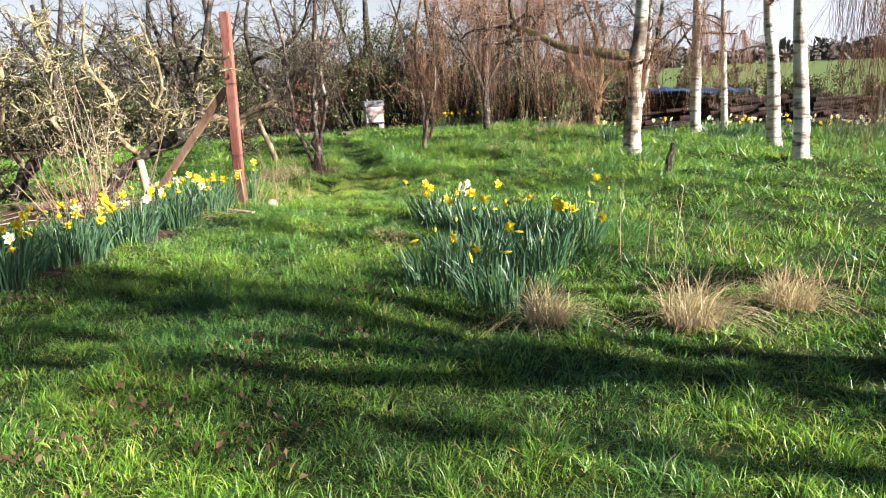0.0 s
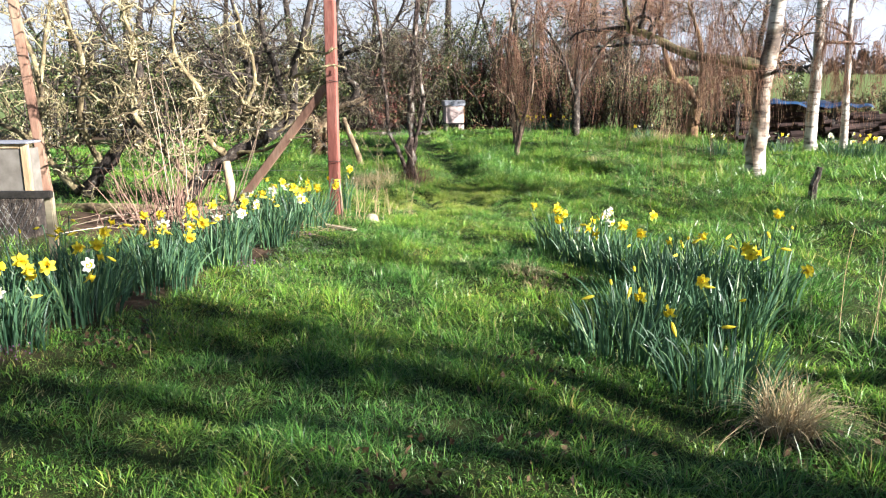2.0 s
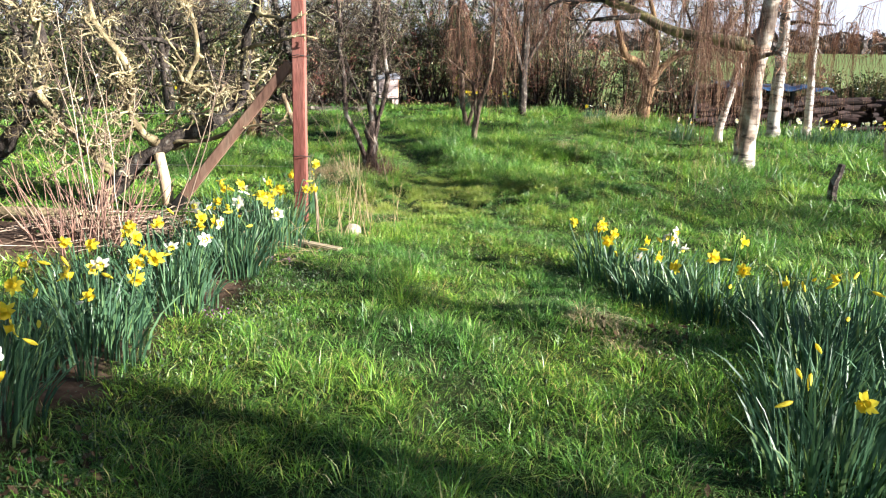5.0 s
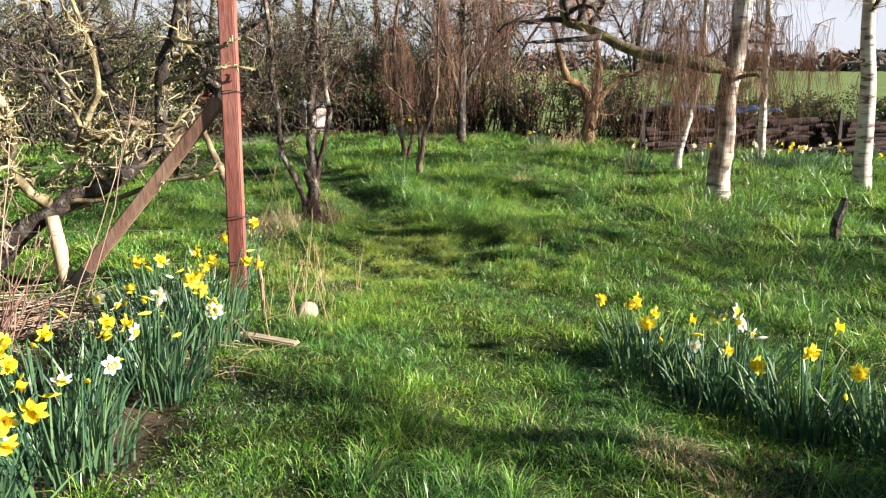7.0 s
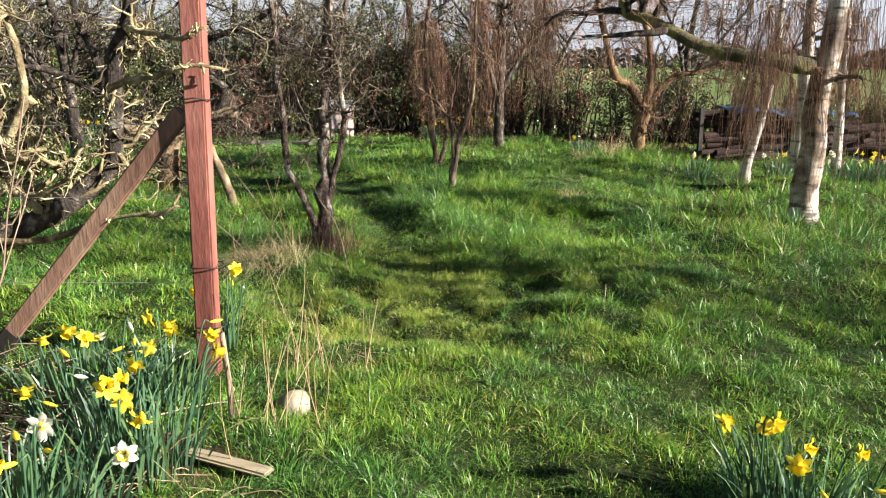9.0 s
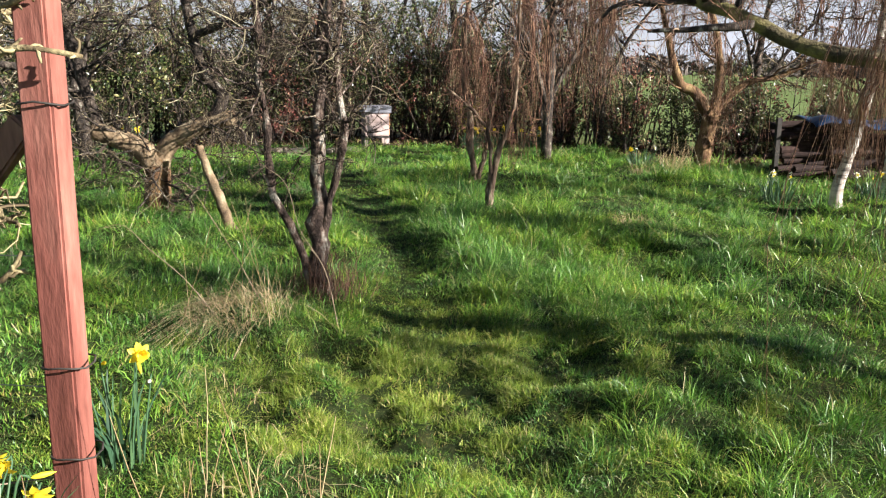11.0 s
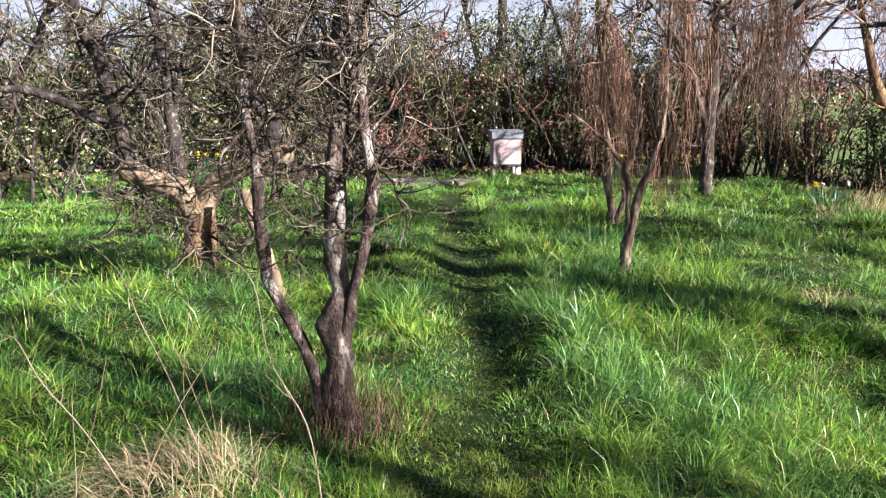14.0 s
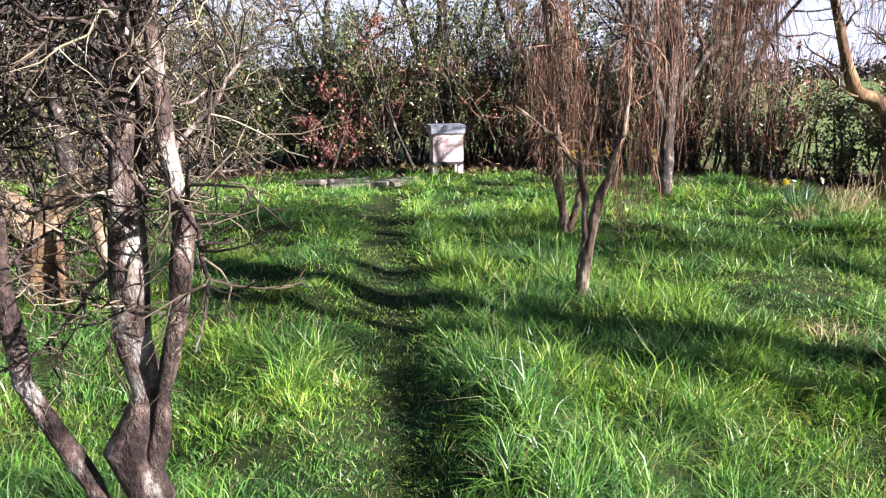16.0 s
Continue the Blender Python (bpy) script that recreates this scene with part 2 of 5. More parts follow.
def glass_material():
    m, t, b = start("cloudy_glazing")
    n = noise_at(t, 6.0, 4.0)
    t.links.new(ramp(t, n, [(0.3, (0.15, 0.135, 0.115)), (0.7, (0.27, 0.25, 0.22))]), b.inputs["Base Color"])
    b.inputs["Roughness"].default_value = 0.25
    b.inputs["Transmission Weight"].default_value = 0.15
    b.inputs["IOR"].default_value = 1.2
    return m


glazing = glass_material()

# ---- mesh helpers ----


def mesh_np(name, V, faces, mat, smooth=True):
    """One mesh from arrays: V (n, 3) and a list of (m, k) face arrays."""
    me = bpy.data.meshes.new(name)
    V = np.ascontiguousarray(V, dtype=np.float32)
    faces = [np.asarray(f, dtype=np.int32) for f in faces if len(f)]
    loops = np.concatenate([f.ravel() for f in faces])
    sizes = np.concatenate([np.full(len(f), f.shape[1], dtype=np.int32) for f in faces])
    starts = np.concatenate([[0], np.cumsum(sizes)[:-1]]).astype(np.int32)
    me.vertices.add(len(V))
    me.vertices.foreach_set("co", V.ravel())
    me.loops.add(len(loops))
    me.loops.foreach_set("vertex_index", loops)
    me.polygons.add(len(sizes))
    me.polygons.foreach_set("loop_start", starts)
    me.polygons.foreach_set("use_smooth", np.full(len(sizes), smooth))
    me.update(calc_edges=True)
    if mat:
        me.materials.append(mat)
    return me


def part(name, data, parent, label="", at=None):
    """Links a mesh as one object under a thing or a part."""
    ob = new(name, data)
    ob.parent = parent
    if at is not None:
        ob.matrix_basis = at
    return tagged(ob, label)


def thing(name, label, category, at=None, data=None, group="", kind=""):
    ob = new(name, data)
    if at is not None:
        ob.matrix_basis = at
    return tagged(ob, label, category, group, kind)


def join(*meshes):
    """Joins (V, faces) pairs into one pair; faces is a list of arrays."""
    Vs, Fs, n = [], [], 0
    for V, F in meshes:
        Vs.append(V)
        Fs += [f + n for f in F if len(f)]
        n += len(V)
    return np.concatenate(Vs), Fs


def unit(v):
    return v / np.maximum(np.linalg.norm(v, axis=-1, keepdims=True), 1e-9)


def tubes(P, R, sides=5):
    """Round tubes along P (n, k, 3) of radius R (n, k), closed at both ends by a fan to a point."""
    P, R = np.asarray(P, float), np.asarray(R, float)
    N, K, _ = P.shape
    T = unit(np.gradient(P, axis=1))
    ref = np.zeros_like(T)
    pick = np.abs(T[:, :1, 2]) > 0.8
    ref[..., 0], ref[..., 2] = np.where(pick, 1.0, 0.0), np.where(pick, 0.0, 1.0)
    U = unit(np.cross(T, ref))
    W = np.cross(T, U)
    a = np.linspace(0, 2 * np.pi, sides, endpoint=False)
    V = P[:, :, None] + R[:, :, None, None] * (np.cos(a)[None, None, :, None] * U[:, :, None] + np.sin(a)[None, None, :, None] * W[:, :, None])
    V = V.reshape(-1, 3)
    n, k, s = np.meshgrid(np.arange(N), np.arange(K - 1), np.arange(sides), indexing="ij")
    s2 = (s + 1) % sides
    b = (n * K + k) * sides
    F = np.stack([b + s, b + s2, b + sides + s2, b + sides + s], -1).reshape(-1, 4)
    if sides == 3:
        return V, [F]
    caps = []
    for row, flip in ((0, -1), (K - 1, 1)):
        base = (np.arange(N) * K + row)[:, None] * sides
        caps.append(base + np.arange(sides)[::flip])
    return V, [F, np.concatenate(caps)]


def smooth_line(points, radii, K):
    """A soft curve through a few given points, with its radii."""
    p = np.asarray(points, float)
    q = np.vstack([2 * p[0] - p[1], p, 2 * p[-1] - p[-2]])
    u = np.linspace(0, len(p) - 1 - 1e-6, K)
    i, f = u.astype(int), (u % 1)[:, None]
    a, b, c, d = q[i], q[i + 1], q[i + 2], q[i + 3]
    line = 0.5 * (2 * b + (c - a) * f + (2 * a - 5 * b + 4 * c - d) * f**2 + (3 * b - a - 3 * c + d) * f**3)
    return line, np.interp(u, np.arange(len(p)), radii)


def rough_up(line, rad, amount, r=rng):
    k = len(line)
    return line + r.normal(0, amount, (k, 3)) * rad[:, None], rad * (1 + r.normal(0, amount * 0.5, k))


def grow(P, D, L, R, K=6, wob=0.2, trop=0.0, tip=0.25, r=rng):
    """Branches that start at P (n, 3) along D, L long, R thick: wandering lines and radii."""
    P, D = np.array(P, float), unit(np.array(D, float))
    N = len(P)
    pts, step = [P.copy()], (np.asarray(L) / (K - 1))[:, None]
    for _ in range(K - 1):
        D = unit(D + r.normal(0, wob, (N, 3)) + np.array([0, 0, trop]))
        P = P + D * step
        pts.append(P)
    return np.stack(pts, 1), np.asarray(R)[:, None] * np.linspace(1, tip, K)[None]


def sprout(pts, rad, n, lo, hi, angle, length, thick, r=rng):
    """Starts for n branches a line: places between lo and hi of it, turned away from it by about angle degrees."""
    N, K, _ = pts.shape
    i = np.repeat(np.arange(N), n)
    u = r.uniform(lo, hi, N * n) * (K - 1)
    k = np.minimum(u.astype(int), K - 2)
    f = (u - k)[:, None]
    P = pts[i, k] * (1 - f) + pts[i, k + 1] * f
    T = unit(pts[i, k + 1] - pts[i, k])
    S = unit(np.cross(T, r.normal(0, 1, (N * n, 3))))
    a = np.radians(r.normal(angle, angle * 0.25, N * n))[:, None]
    D = np.cos(a) * T + np.sin(a) * S
    R0 = rad[i, k] * (1 - f[:, 0]) + rad[i, k + 1] * f[:, 0]
    L = np.asarray(length) * r.uniform(0.5, 1.15, N * n) * (1 - 0.45 * u / (K - 1))
    return P, D, L, np.minimum(R0 * 0.85, thick * r.uniform(0.7, 1.2, N * n))


def ribbons(root, lean, height, width, droop=0.35, rows=3, r=rng):
    """Upright blades with a pointed tip: root (n, 3), lean (n, 2) sideways shift of the tip in heights."""
    N = len(root)
    az = r.uniform(0, 2 * np.pi, N)
    side = np.stack([np.cos(az), np.sin(az), np.zeros(N)], 1)
    V = np.empty((N, rows * 2 - 1, 3))
    for k in range(rows):
        u = k / (rows - 1)
        c = root.copy()
        c[:, :2] += lean * (height * u**1.8)[:, None]
        c[:, 2] += height * (u - droop * np.linalg.norm(lean, axis=1) * u**2.5)
        w = (width * (1 - 0.35 * u) * 0.5)[:, None]
        if k < rows - 1:
            V[:, 2 * k], V[:, 2 * k + 1] = c - side * w, c + side * w
        else:
            V[:, 2 * k] = c
    m = rows * 2 - 1
    b = np.arange(N)[:, None] * m
    Q = [b + np.array([[2 * k, 2 * k + 1, 2 * k + 3, 2 * k + 2]]) for k in range(rows - 2)]
    tri = b + np.array([[m - 3, m - 2, m - 1]])
    return V.reshape(-1, 3), ([np.concatenate(Q)] if Q else []) + [tri]


def cards(P, size, r=rng):
    """Small pointed leaves, two bent triangles pairs each, at P, turned every way."""
    N = len(P)
    a = unit(r.normal(0, 1, (N, 3)))
    b = unit(np.cross(a, r.normal(0, 1, (N, 3))))
    c = np.cross(a, b)
    s = np.asarray(size)[:, None] if np.ndim(size) else size
    V = np.stack([P - a * s, P - b * s * 0.55 + c * s * 0.2, P + a * s, P + b * s * 0.55 + c * s * 0.2], 1).reshape(-1, 3)
    i = np.arange(N)[:, None] * 4
    return V, [i + np.array([[0, 1, 2]]), i + np.array([[0, 2, 3]])]


def box(x0, y0, z0, x1, y1, z1, soft=0.006):
    """A box with chamfered edges as (V, faces)."""
    bm = bmesh.new()
    bmesh.ops.create_cube(bm, size=1, matrix=Matrix.Translation(((x0 + x1) / 2, (y0 + y1) / 2, (z0 + z1) / 2)) @ Matrix.Diagonal((x1 - x0, y1 - y0, z1 - z0, 1)))
    if soft:
        bmesh.ops.bevel(bm, geom=bm.edges[:], offset=soft, segments=2, affect="EDGES")
    bm.verts.index_update()
    V = np.array([v.co[:] for v in bm.verts])
    F = [np.array([[v.index for v in f.verts]]) for f in bm.faces]
    bm.free()
    return V, F


def lathe(profile, sides=12, wave=0.0):
    prof = np.asarray(profile, float)
    a = np.linspace(0, 2 * np.pi, sides, endpoint=False)
    rr = prof[:, 0, None] * (1 + wave * np.cos(a * sides / 2)[None] * (np.arange(len(prof)) == len(prof) - 1)[:, None])
    V = np.stack([rr * np.cos(a), rr * np.sin(a), np.broadcast_to(prof[:, 1, None], rr.shape)], -1).reshape(-1, 3)
    k, s = np.meshgrid(np.arange(len(prof) - 1), np.arange(sides), indexing="ij")
    s2 = (s + 1) % sides
    return V, [np.stack([k * sides + s, k * sides + s2, (k + 1) * sides + s2, (k + 1) * sides + s], -1).reshape(-1, 4)]


# ---- ground ----


def lattice(x, y, seed):
    """Soft noise between -1 and 1 on a grid one unit wide."""
    i, j = np.floor(x).astype(int), np.floor(y).astype(int)
    u, v = x - i, y - j
    u, v = u * u * (3 - 2 * u), v * v * (3 - 2 * v)

    def corner(a, b):
        h = (a * 374761393 + b * 668265263 + seed * 974711) & 0x7FFFFFFF
        h = ((h ^ (h >> 13)) * 1274126177) & 0x7FFFFFFF
        return ((h ^ (h >> 16)) & 0xFFFF) / 32767.5 - 1
    return (corner(i, j) * (1 - u) + corner(i + 1, j) * u) * (1 - v) + (corner(i, j + 1) * (1 - u) + corner(i + 1, j + 1) * u) * v


def hummock(x, y):
    """Where the turf stands up in tufts, from -1 to 1."""
    x, y = np.asarray(x, float), np.asarray(y, float)
    return np.clip(0.75 * lattice(x * 2.6, y * 2.3, 3) + 0.6 * lattice(x * 5.3 + 7, y * 4.9, 5), -1, 1)


def ground_z(x, y):
    """The height of the turf: a gentle fall to the right, soft mounds, flat in the distance."""
    x, y = np.asarray(x, float), np.asarray(y, float)
    cx, cy = np.clip(x, -9, 11), np.clip(y, -4, 28)
    z = 0.087 - 0.0442 * cx - 0.0074 * cy - 0.0019 * cx**2 + 0.0019 * cx * cy
    near = np.exp(-((x / 16) ** 2) - (((y - 10) / 18) ** 2)) * (1 + 0.8 * smoothstep(8.5, 11.0, y))
    m = 0.022 * np.sin(2.1 * x + 0.7 * y) + 0.02 * np.sin(1.3 * y - 1.7 * x + 1.0) + 0.03 * hummock(x, y) + 0.025 * lattice(x * 1.1, y * 1.0, 9)
    path = np.exp(-(((x - path_x(y)) / 0.32) ** 2)) * smoothstep(9.5, 12.0, y) * (1 - smoothstep(21.0, 23.0, y))
    m = m * (1 - 0.95 * path)
    mound = 0.12 * np.exp(-(((x - 3.0) / 0.9) ** 2) - (((y - 9.0) / 0.7) ** 2)) + 0.09 * np.exp(-(((x + 2.2) / 0.3) ** 2) - (((y - 11.75) / 0.22) ** 2)) + 0.09 * np.exp(-(((x + 0.55) / 0.35) ** 2) - (((y - 6.9) / 0.4) ** 2))
    raked = np.exp(-(((x + 1.1) / 1.2) ** 2) - (((y - 10.9) / 0.85) ** 2))
    lump = (0.075 * lattice(x * 4.2, y * 4.8, 15) + 0.06 * lattice(x * 10.0, y * 11.0, 16)) * raked * (1 - path)
    hollow = 0.06 * np.exp(-(((x + 1.86) / 0.4) ** 2) - (((y - 12.5) / 0.4) ** 2))
    return z + m * near - 0.06 * path + mound + lump - hollow


def smoothstep(a, b, v):
    u = np.clip((v - a) / (b - a), 0, 1)
    return u * u * (3 - 2 * u)


def path_x(y):
    """The middle line of the trodden path to the hive."""
    return np.interp(y, [9.0, 11.0, 13.6, 16.5, 20.4, 23.0], [-0.95, -1.05, -1.25, -1.68, -2.3, -2.5])


def soil_weight(x, y):
    bed = np.exp(-np.clip(np.abs(x + 3.05 - 0.25 * (y - 7) + 0.08 * np.sin(5 * y) + 0.05 * np.sin(11.7 * y + 3 * x)) - 0.42, 0, 9) * 9) * smoothstep(3.9, 4.6, y) * (1 - smoothstep(8.6, 9.0, y))
    back = smoothstep(0, 1.2, y - hedge_y(x) + 1.9) * (1 - smoothstep(2, 4, y - hedge_y(x)))
    left = np.exp(-(((x + 4.2) / 1.1) ** 2) - (((y - 8.8) / 0.9) ** 2)) * 1.3
    return np.clip(bed * 1.1 + back + left, 0, 1)


def hedge_y(x):
    return np.interp(x, [-30, -14, -4, 1.5, 3.2, 5.5, 9.5, 16, 40], [27.5, 26.5, 26.0, 25.6, 23.6, 22.4, 21.6, 20.5, 18])


def build_ground():
    def axis(lo, hi, step, far):
        core = np.arange(lo, hi + 1e-6, step)
        out = np.geomspace(0.5, far, 26)
        return np.concatenate([lo - out[::-1], core, hi + out])
    xs, ys = axis(-7, 8, 0.1, 2500), axis(1.5, 20, 0.1, 2500)
    X, Y = np.meshgrid(xs, ys, indexing="ij")
    V = np.stack([X, Y, ground_z(X, Y)], -1).reshape(-1, 3)
    ny = len(ys)
    i, j = np.meshgrid(np.arange(len(xs) - 1), np.arange(ny - 1), indexing="ij")
    b = i * ny + j
    me = mesh_np("ground", V, [np.stack([b, b + ny, b + ny + 1, b + 1], -1).reshape(-1, 4)], ground_mat)
    for key, values in (("soil", soil_weight(X, Y)), ("field", smoothstep(1.2, 3.0, Y - hedge_y(X)))):
        me.attributes.new(key, "FLOAT", "POINT").data.foreach_set("value", values.ravel().astype(np.float32))
    return thing("ground", "uneven spring meadow turf with bare soil beds", "ground", data=me, kind="structure")


build_ground()


def on_ground(x, y, lift=0.0):
    return np.array([x, y, float(ground_z(x, y)) + lift])

# ---- timber, hive, stones ----


def timber(a, b, w, d, turn=0.0, soft=0.008):
    """A squared length of wood from a to b as (V, faces) in world place."""
    a, b = Vector(a), Vector(b)
    V, F = box(-w / 2, -d / 2, 0, w / 2, d / 2, (b - a).length, soft)
    q = (b - a).to_track_quat("Z", "Y").to_matrix().to_4x4() @ Matrix.Rotation(radians(turn), 4, "Z")
    m = np.array(Matrix.Translation(a) @ q)
    return V @ m[:3, :3].T + m[:3, 3], F


def put(name, pair, mat, parent, label="", smooth=False):
    return part(name, mesh_np(name, *pair, mat, smooth), parent, label)


POST = on_ground(-2.29, 9.52)
fruit_support = thing("timber_support", "red-stained square timber post with a diagonal strut", "post")
put("post", timber((-2.315, 9.52, POST[2] - 0.2), (-2.275, 9.48, 2.2), 0.1, 0.1, 38), post_mat, fruit_support)
# paler timber than the post: the strut's sunlit look is in its colour
put("strut", timber((-2.36, 9.52, 1.36), (-3.44, 9.75, 0.1), 0.05, 0.085, 0), faded_timber, fruit_support, "diagonal faded red-brown timber strut, lightened to look sunlit")
put("strut_foot", timber((-3.31, 9.723, 0.248), (-3.452, 9.752, 0.088), 0.056, 0.091, 0), black_rail, fruit_support, "dark tarred strut foot")
for z in (0.32, 0.62, 1.42):
    a = np.linspace(0, 2 * np.pi, 13)
    ring = np.stack([-2.29 + 0.078 * np.cos(a), 9.5 + 0.078 * np.sin(a), z + 0.006 * np.sin(3 * a)], 1)
    put("wire_tie", tubes(ring[None], np.full((1, 13), 0.0035), 5), black_rail, fruit_support, "dark twisted wire tie", True)

far_post = thing("timber_post", "faded red-stained timber post among apple branches", "post")
put("post", timber((-5.74, 10.2, -0.1), (-5.98, 10.3, 2.5), 0.09, 0.09, 30), faded_timber, far_post)

for z in (0.52, 0.95, 1.3):
    wire = thing("training_wire", "thin galvanised fruit training wire", "wire")
    line, rad = smooth_line([(-2.37, 9.54, z), (-4.2, 9.9, z - 0.03), (-5.8, 10.22, z)], [0.002] * 3, 12)
    put("strand", tubes(line[None], rad[None], 5), wire_mat, wire, "", True)


def hive():
    x, y = -1.82, 24.4
    z = float(ground_z(x, y))
    h = thing("beehive", "pale weathered wooden beehive with a grey metal roof", "beehive", pose(x, y, z + 0.02, 0, 0, 12) @ Matrix.Diagonal((1.06, 1.06, 1.16, 1)))
    for sx in (-0.2, 0.2):
        for sy in (-0.17, 0.17):
            put("leg", box(sx - 0.045, sy - 0.03, -0.05, sx + 0.045, sy + 0.03, 0.17), hive_mat, h)
    put("floor_board", box(-0.24, -0.27, 0.165, 0.24, 0.24, 0.2), black_rail, h, "dark floor board")
    put("brood_box", box(-0.235, -0.235, 0.203, 0.235, 0.235, 0.43), hive_mat, h)
    put("super", box(-0.235, -0.235, 0.432, 0.235, 0.235, 0.6), hive_mat, h)
    # thin facing added to carry the sunlit orange of this side
    put("sunlit_side", box(0.2355, -0.22, 0.21, 0.25, 0.22, 0.595), hive_side, h, "cedar side with the orange sunlight painted into its colour")
    roof = put("roof", box(-0.272, -0.272, 0.603, 0.272, 0.272, 0.72, 0.01), zinc, h, "grey metal-covered roof")
    put("roof_lip", box(-0.278, -0.278, 0.69, 0.278, 0.278, 0.724, 0.006), zinc, roof)


hive()

for x, y, w, d, a in ((-3.3, 23.2, 0.75, 0.5, 8), (-2.7, 23.5, 0.6, 0.5, -12), (-3.0, 22.7, 0.85, 0.34, 3), (-2.35, 23.05, 0.5, 0.4, 25), (-3.75, 23.0, 0.45, 0.4, -20)):
    thing("paving_slab", "loose grey paving slab lying in the grass", "slab", pose(x, y, float(ground_z(x, y)) + 0.035, 4 * math.sin(7 * x), -3, a),
          mesh_np("paving_slab", *box(-w / 2, -d / 2, -0.04, w / 2, d / 2, 0.03, 0.012), slab_mat, False), "slabs by the hive")


def boulder(name, label, x, y, s, mat):
    bm = bmesh.new()
    bmesh.ops.create_icosphere(bm, subdivisions=3, radius=1)
    for v in bm.verts:
        v.co *= 1 + 0.16 * noise.noise(v.co * 1.3 + Vector((x, y, 0))) + 0.05 * noise.noise(v.co * 4)
        v.co = Vector((v.co.x * s, v.co.y * s * 0.85, v.co.z * s * 0.95))
    me = bpy.data.meshes.new(name)
    bm.to_mesh(me)
    bm.free()
    me.polygons.foreach_set("use_smooth", [True] * len(me.polygons))
    me.materials.append(mat)
    return thing(name, label, "stone", pose(x, y, float(ground_z(x, y)) + s * 0.65), me)


boulder("stone", "round pale stone at the end of the flower bed", -1.86, 9.0, 0.075, stone_mat)

edge = ((-2.22, 8.46, -1.9, 8.3), (-3.2, 4.6, -3.9, 4.5))
for x0, y0, x1, y1 in edge:
    board = thing("edging_board", "grey weathered edging board lying on the soil", "board")
    put("plank", timber(on_ground(x0, y0, 0.04), on_ground(x1, y1, 0.035), 0.07, 0.018, 0), board_mat, board)
log = thing("fallen_log", "thin yellowish log edging the back of the bed", "log")
line, rad = smooth_line([on_ground(-4.0, 9.35, 0.05), on_ground(-4.8, 9.4, 0.06), on_ground(-5.7, 9.6, 0.05)], [0.05, 0.055, 0.045], 14)
put("trunk", tubes(rough_up(line, rad, 0.08)[0][None], rad[None], 8), bark_lichen, log, "", True)

stump = thing("short_stake", "short dark weathered stake in the grass", "stake")
line, rad = smooth_line([on_ground(3.1, 11.12, -0.1), on_ground(3.12, 11.12, 0.15), on_ground(3.17, 11.1, 0.38)], [0.055, 0.05, 0.035], 9)
put("stake", tubes(rough_up(line, rad, 0.12)[0][None], rad[None], 7), bark_dark, stump)


def cage():
    c = thing("mesh_panel", "low garden panel of diamond wire mesh with black rail", "fence panel")
    x0, x1, y0, y1 = -6.0, -3.66, 6.45, 7.7
    g = float(ground_z(-4, 7))
    zt = 0.7
    for x in (x0, -4.85, x1):
        put("upright", box(x - 0.028, y0 + 0.004, g - 0.1, x + 0.028, y0 + 0.05, zt + 0.04), board_mat, c, "grey weathered upright")
    put("front_rail", box(x0, y0 - 0.05, zt, x1 + 0.05, y0, zt + 0.05), black_rail, c, "black painted rail")
    for name, a, b in (("front_mesh", (x0, y0), (x1, y0)),):
        lines, span = [], math.hypot(b[0] - a[0], b[1] - a[1])
        n = int(span / 0.045)
        for k in range(n + 1):
            for way in (-1, 1):
                u0 = k / n
                u1 = u0 + way * 0.6 * (zt - g) / span
                if -0.001 <= u1 <= 1.001:
                    lines.append([(a[0] + u * (b[0] - a[0]), a[1] + u * (b[1] - a[1]), z) for u, z in ((u0, g), ((u0 + u1) / 2, (g + zt) / 2), (u1, zt))])
        P = np.array(lines)
        part(name, mesh_np(name, *tubes(P, np.full(P.shape[:2], 0.0017), 3), wire_mat), c, "grey diamond wire mesh")
    h = thing("cold_frame", "small wooden frame box with cloudy glazing", "cold frame")
    hx0, hx1, hy0, hy1, hz0, hz1 = -6.1, -4.58, 7.85, 8.05, 0.5, 0.95
    put("front_pane", box(hx0, hy0 + 0.012, hz0 + 0.03, hx1 - 0.062, hy0 + 0.02, hz1 - 0.042, 0.002), glazing, h, "cloudy front pane")
    put("side_pane", box(hx1 - 0.02, hy0 + 0.052, hz0 + 0.03, hx1 - 0.012, hy1, hz1 - 0.042, 0.002), glazing, h, "cloudy side pane")
    put("corner_stile", box(hx1 - 0.06, hy0, hz0, hx1, hy0 + 0.05, hz1), cut_wood, h)
    put("top_rail", box(hx0, hy0, hz1 - 0.04, hx1 - 0.062, hy0 + 0.05, hz1), cut_wood, h)
    put("bottom_board", box(hx0, hy0, g - 0.05, hx1, hy0 + 0.01, hz0 + 0.028), bark_dark, h, "dark boarded base")
    put("side_board", box(hx1 - 0.04, hy0 + 0.054, g - 0.05, hx1 - 0.004, hy1, hz0 + 0.028), bark_dark, h, "dark boarded base")
    put("top_sheet", box(hx0, hy0 - 0.03, hz1 + 0.003, hx1 + 0.02, hy1, hz1 + 0.02, 0.004), zinc, h, "thin grey cover sheet")


cage()


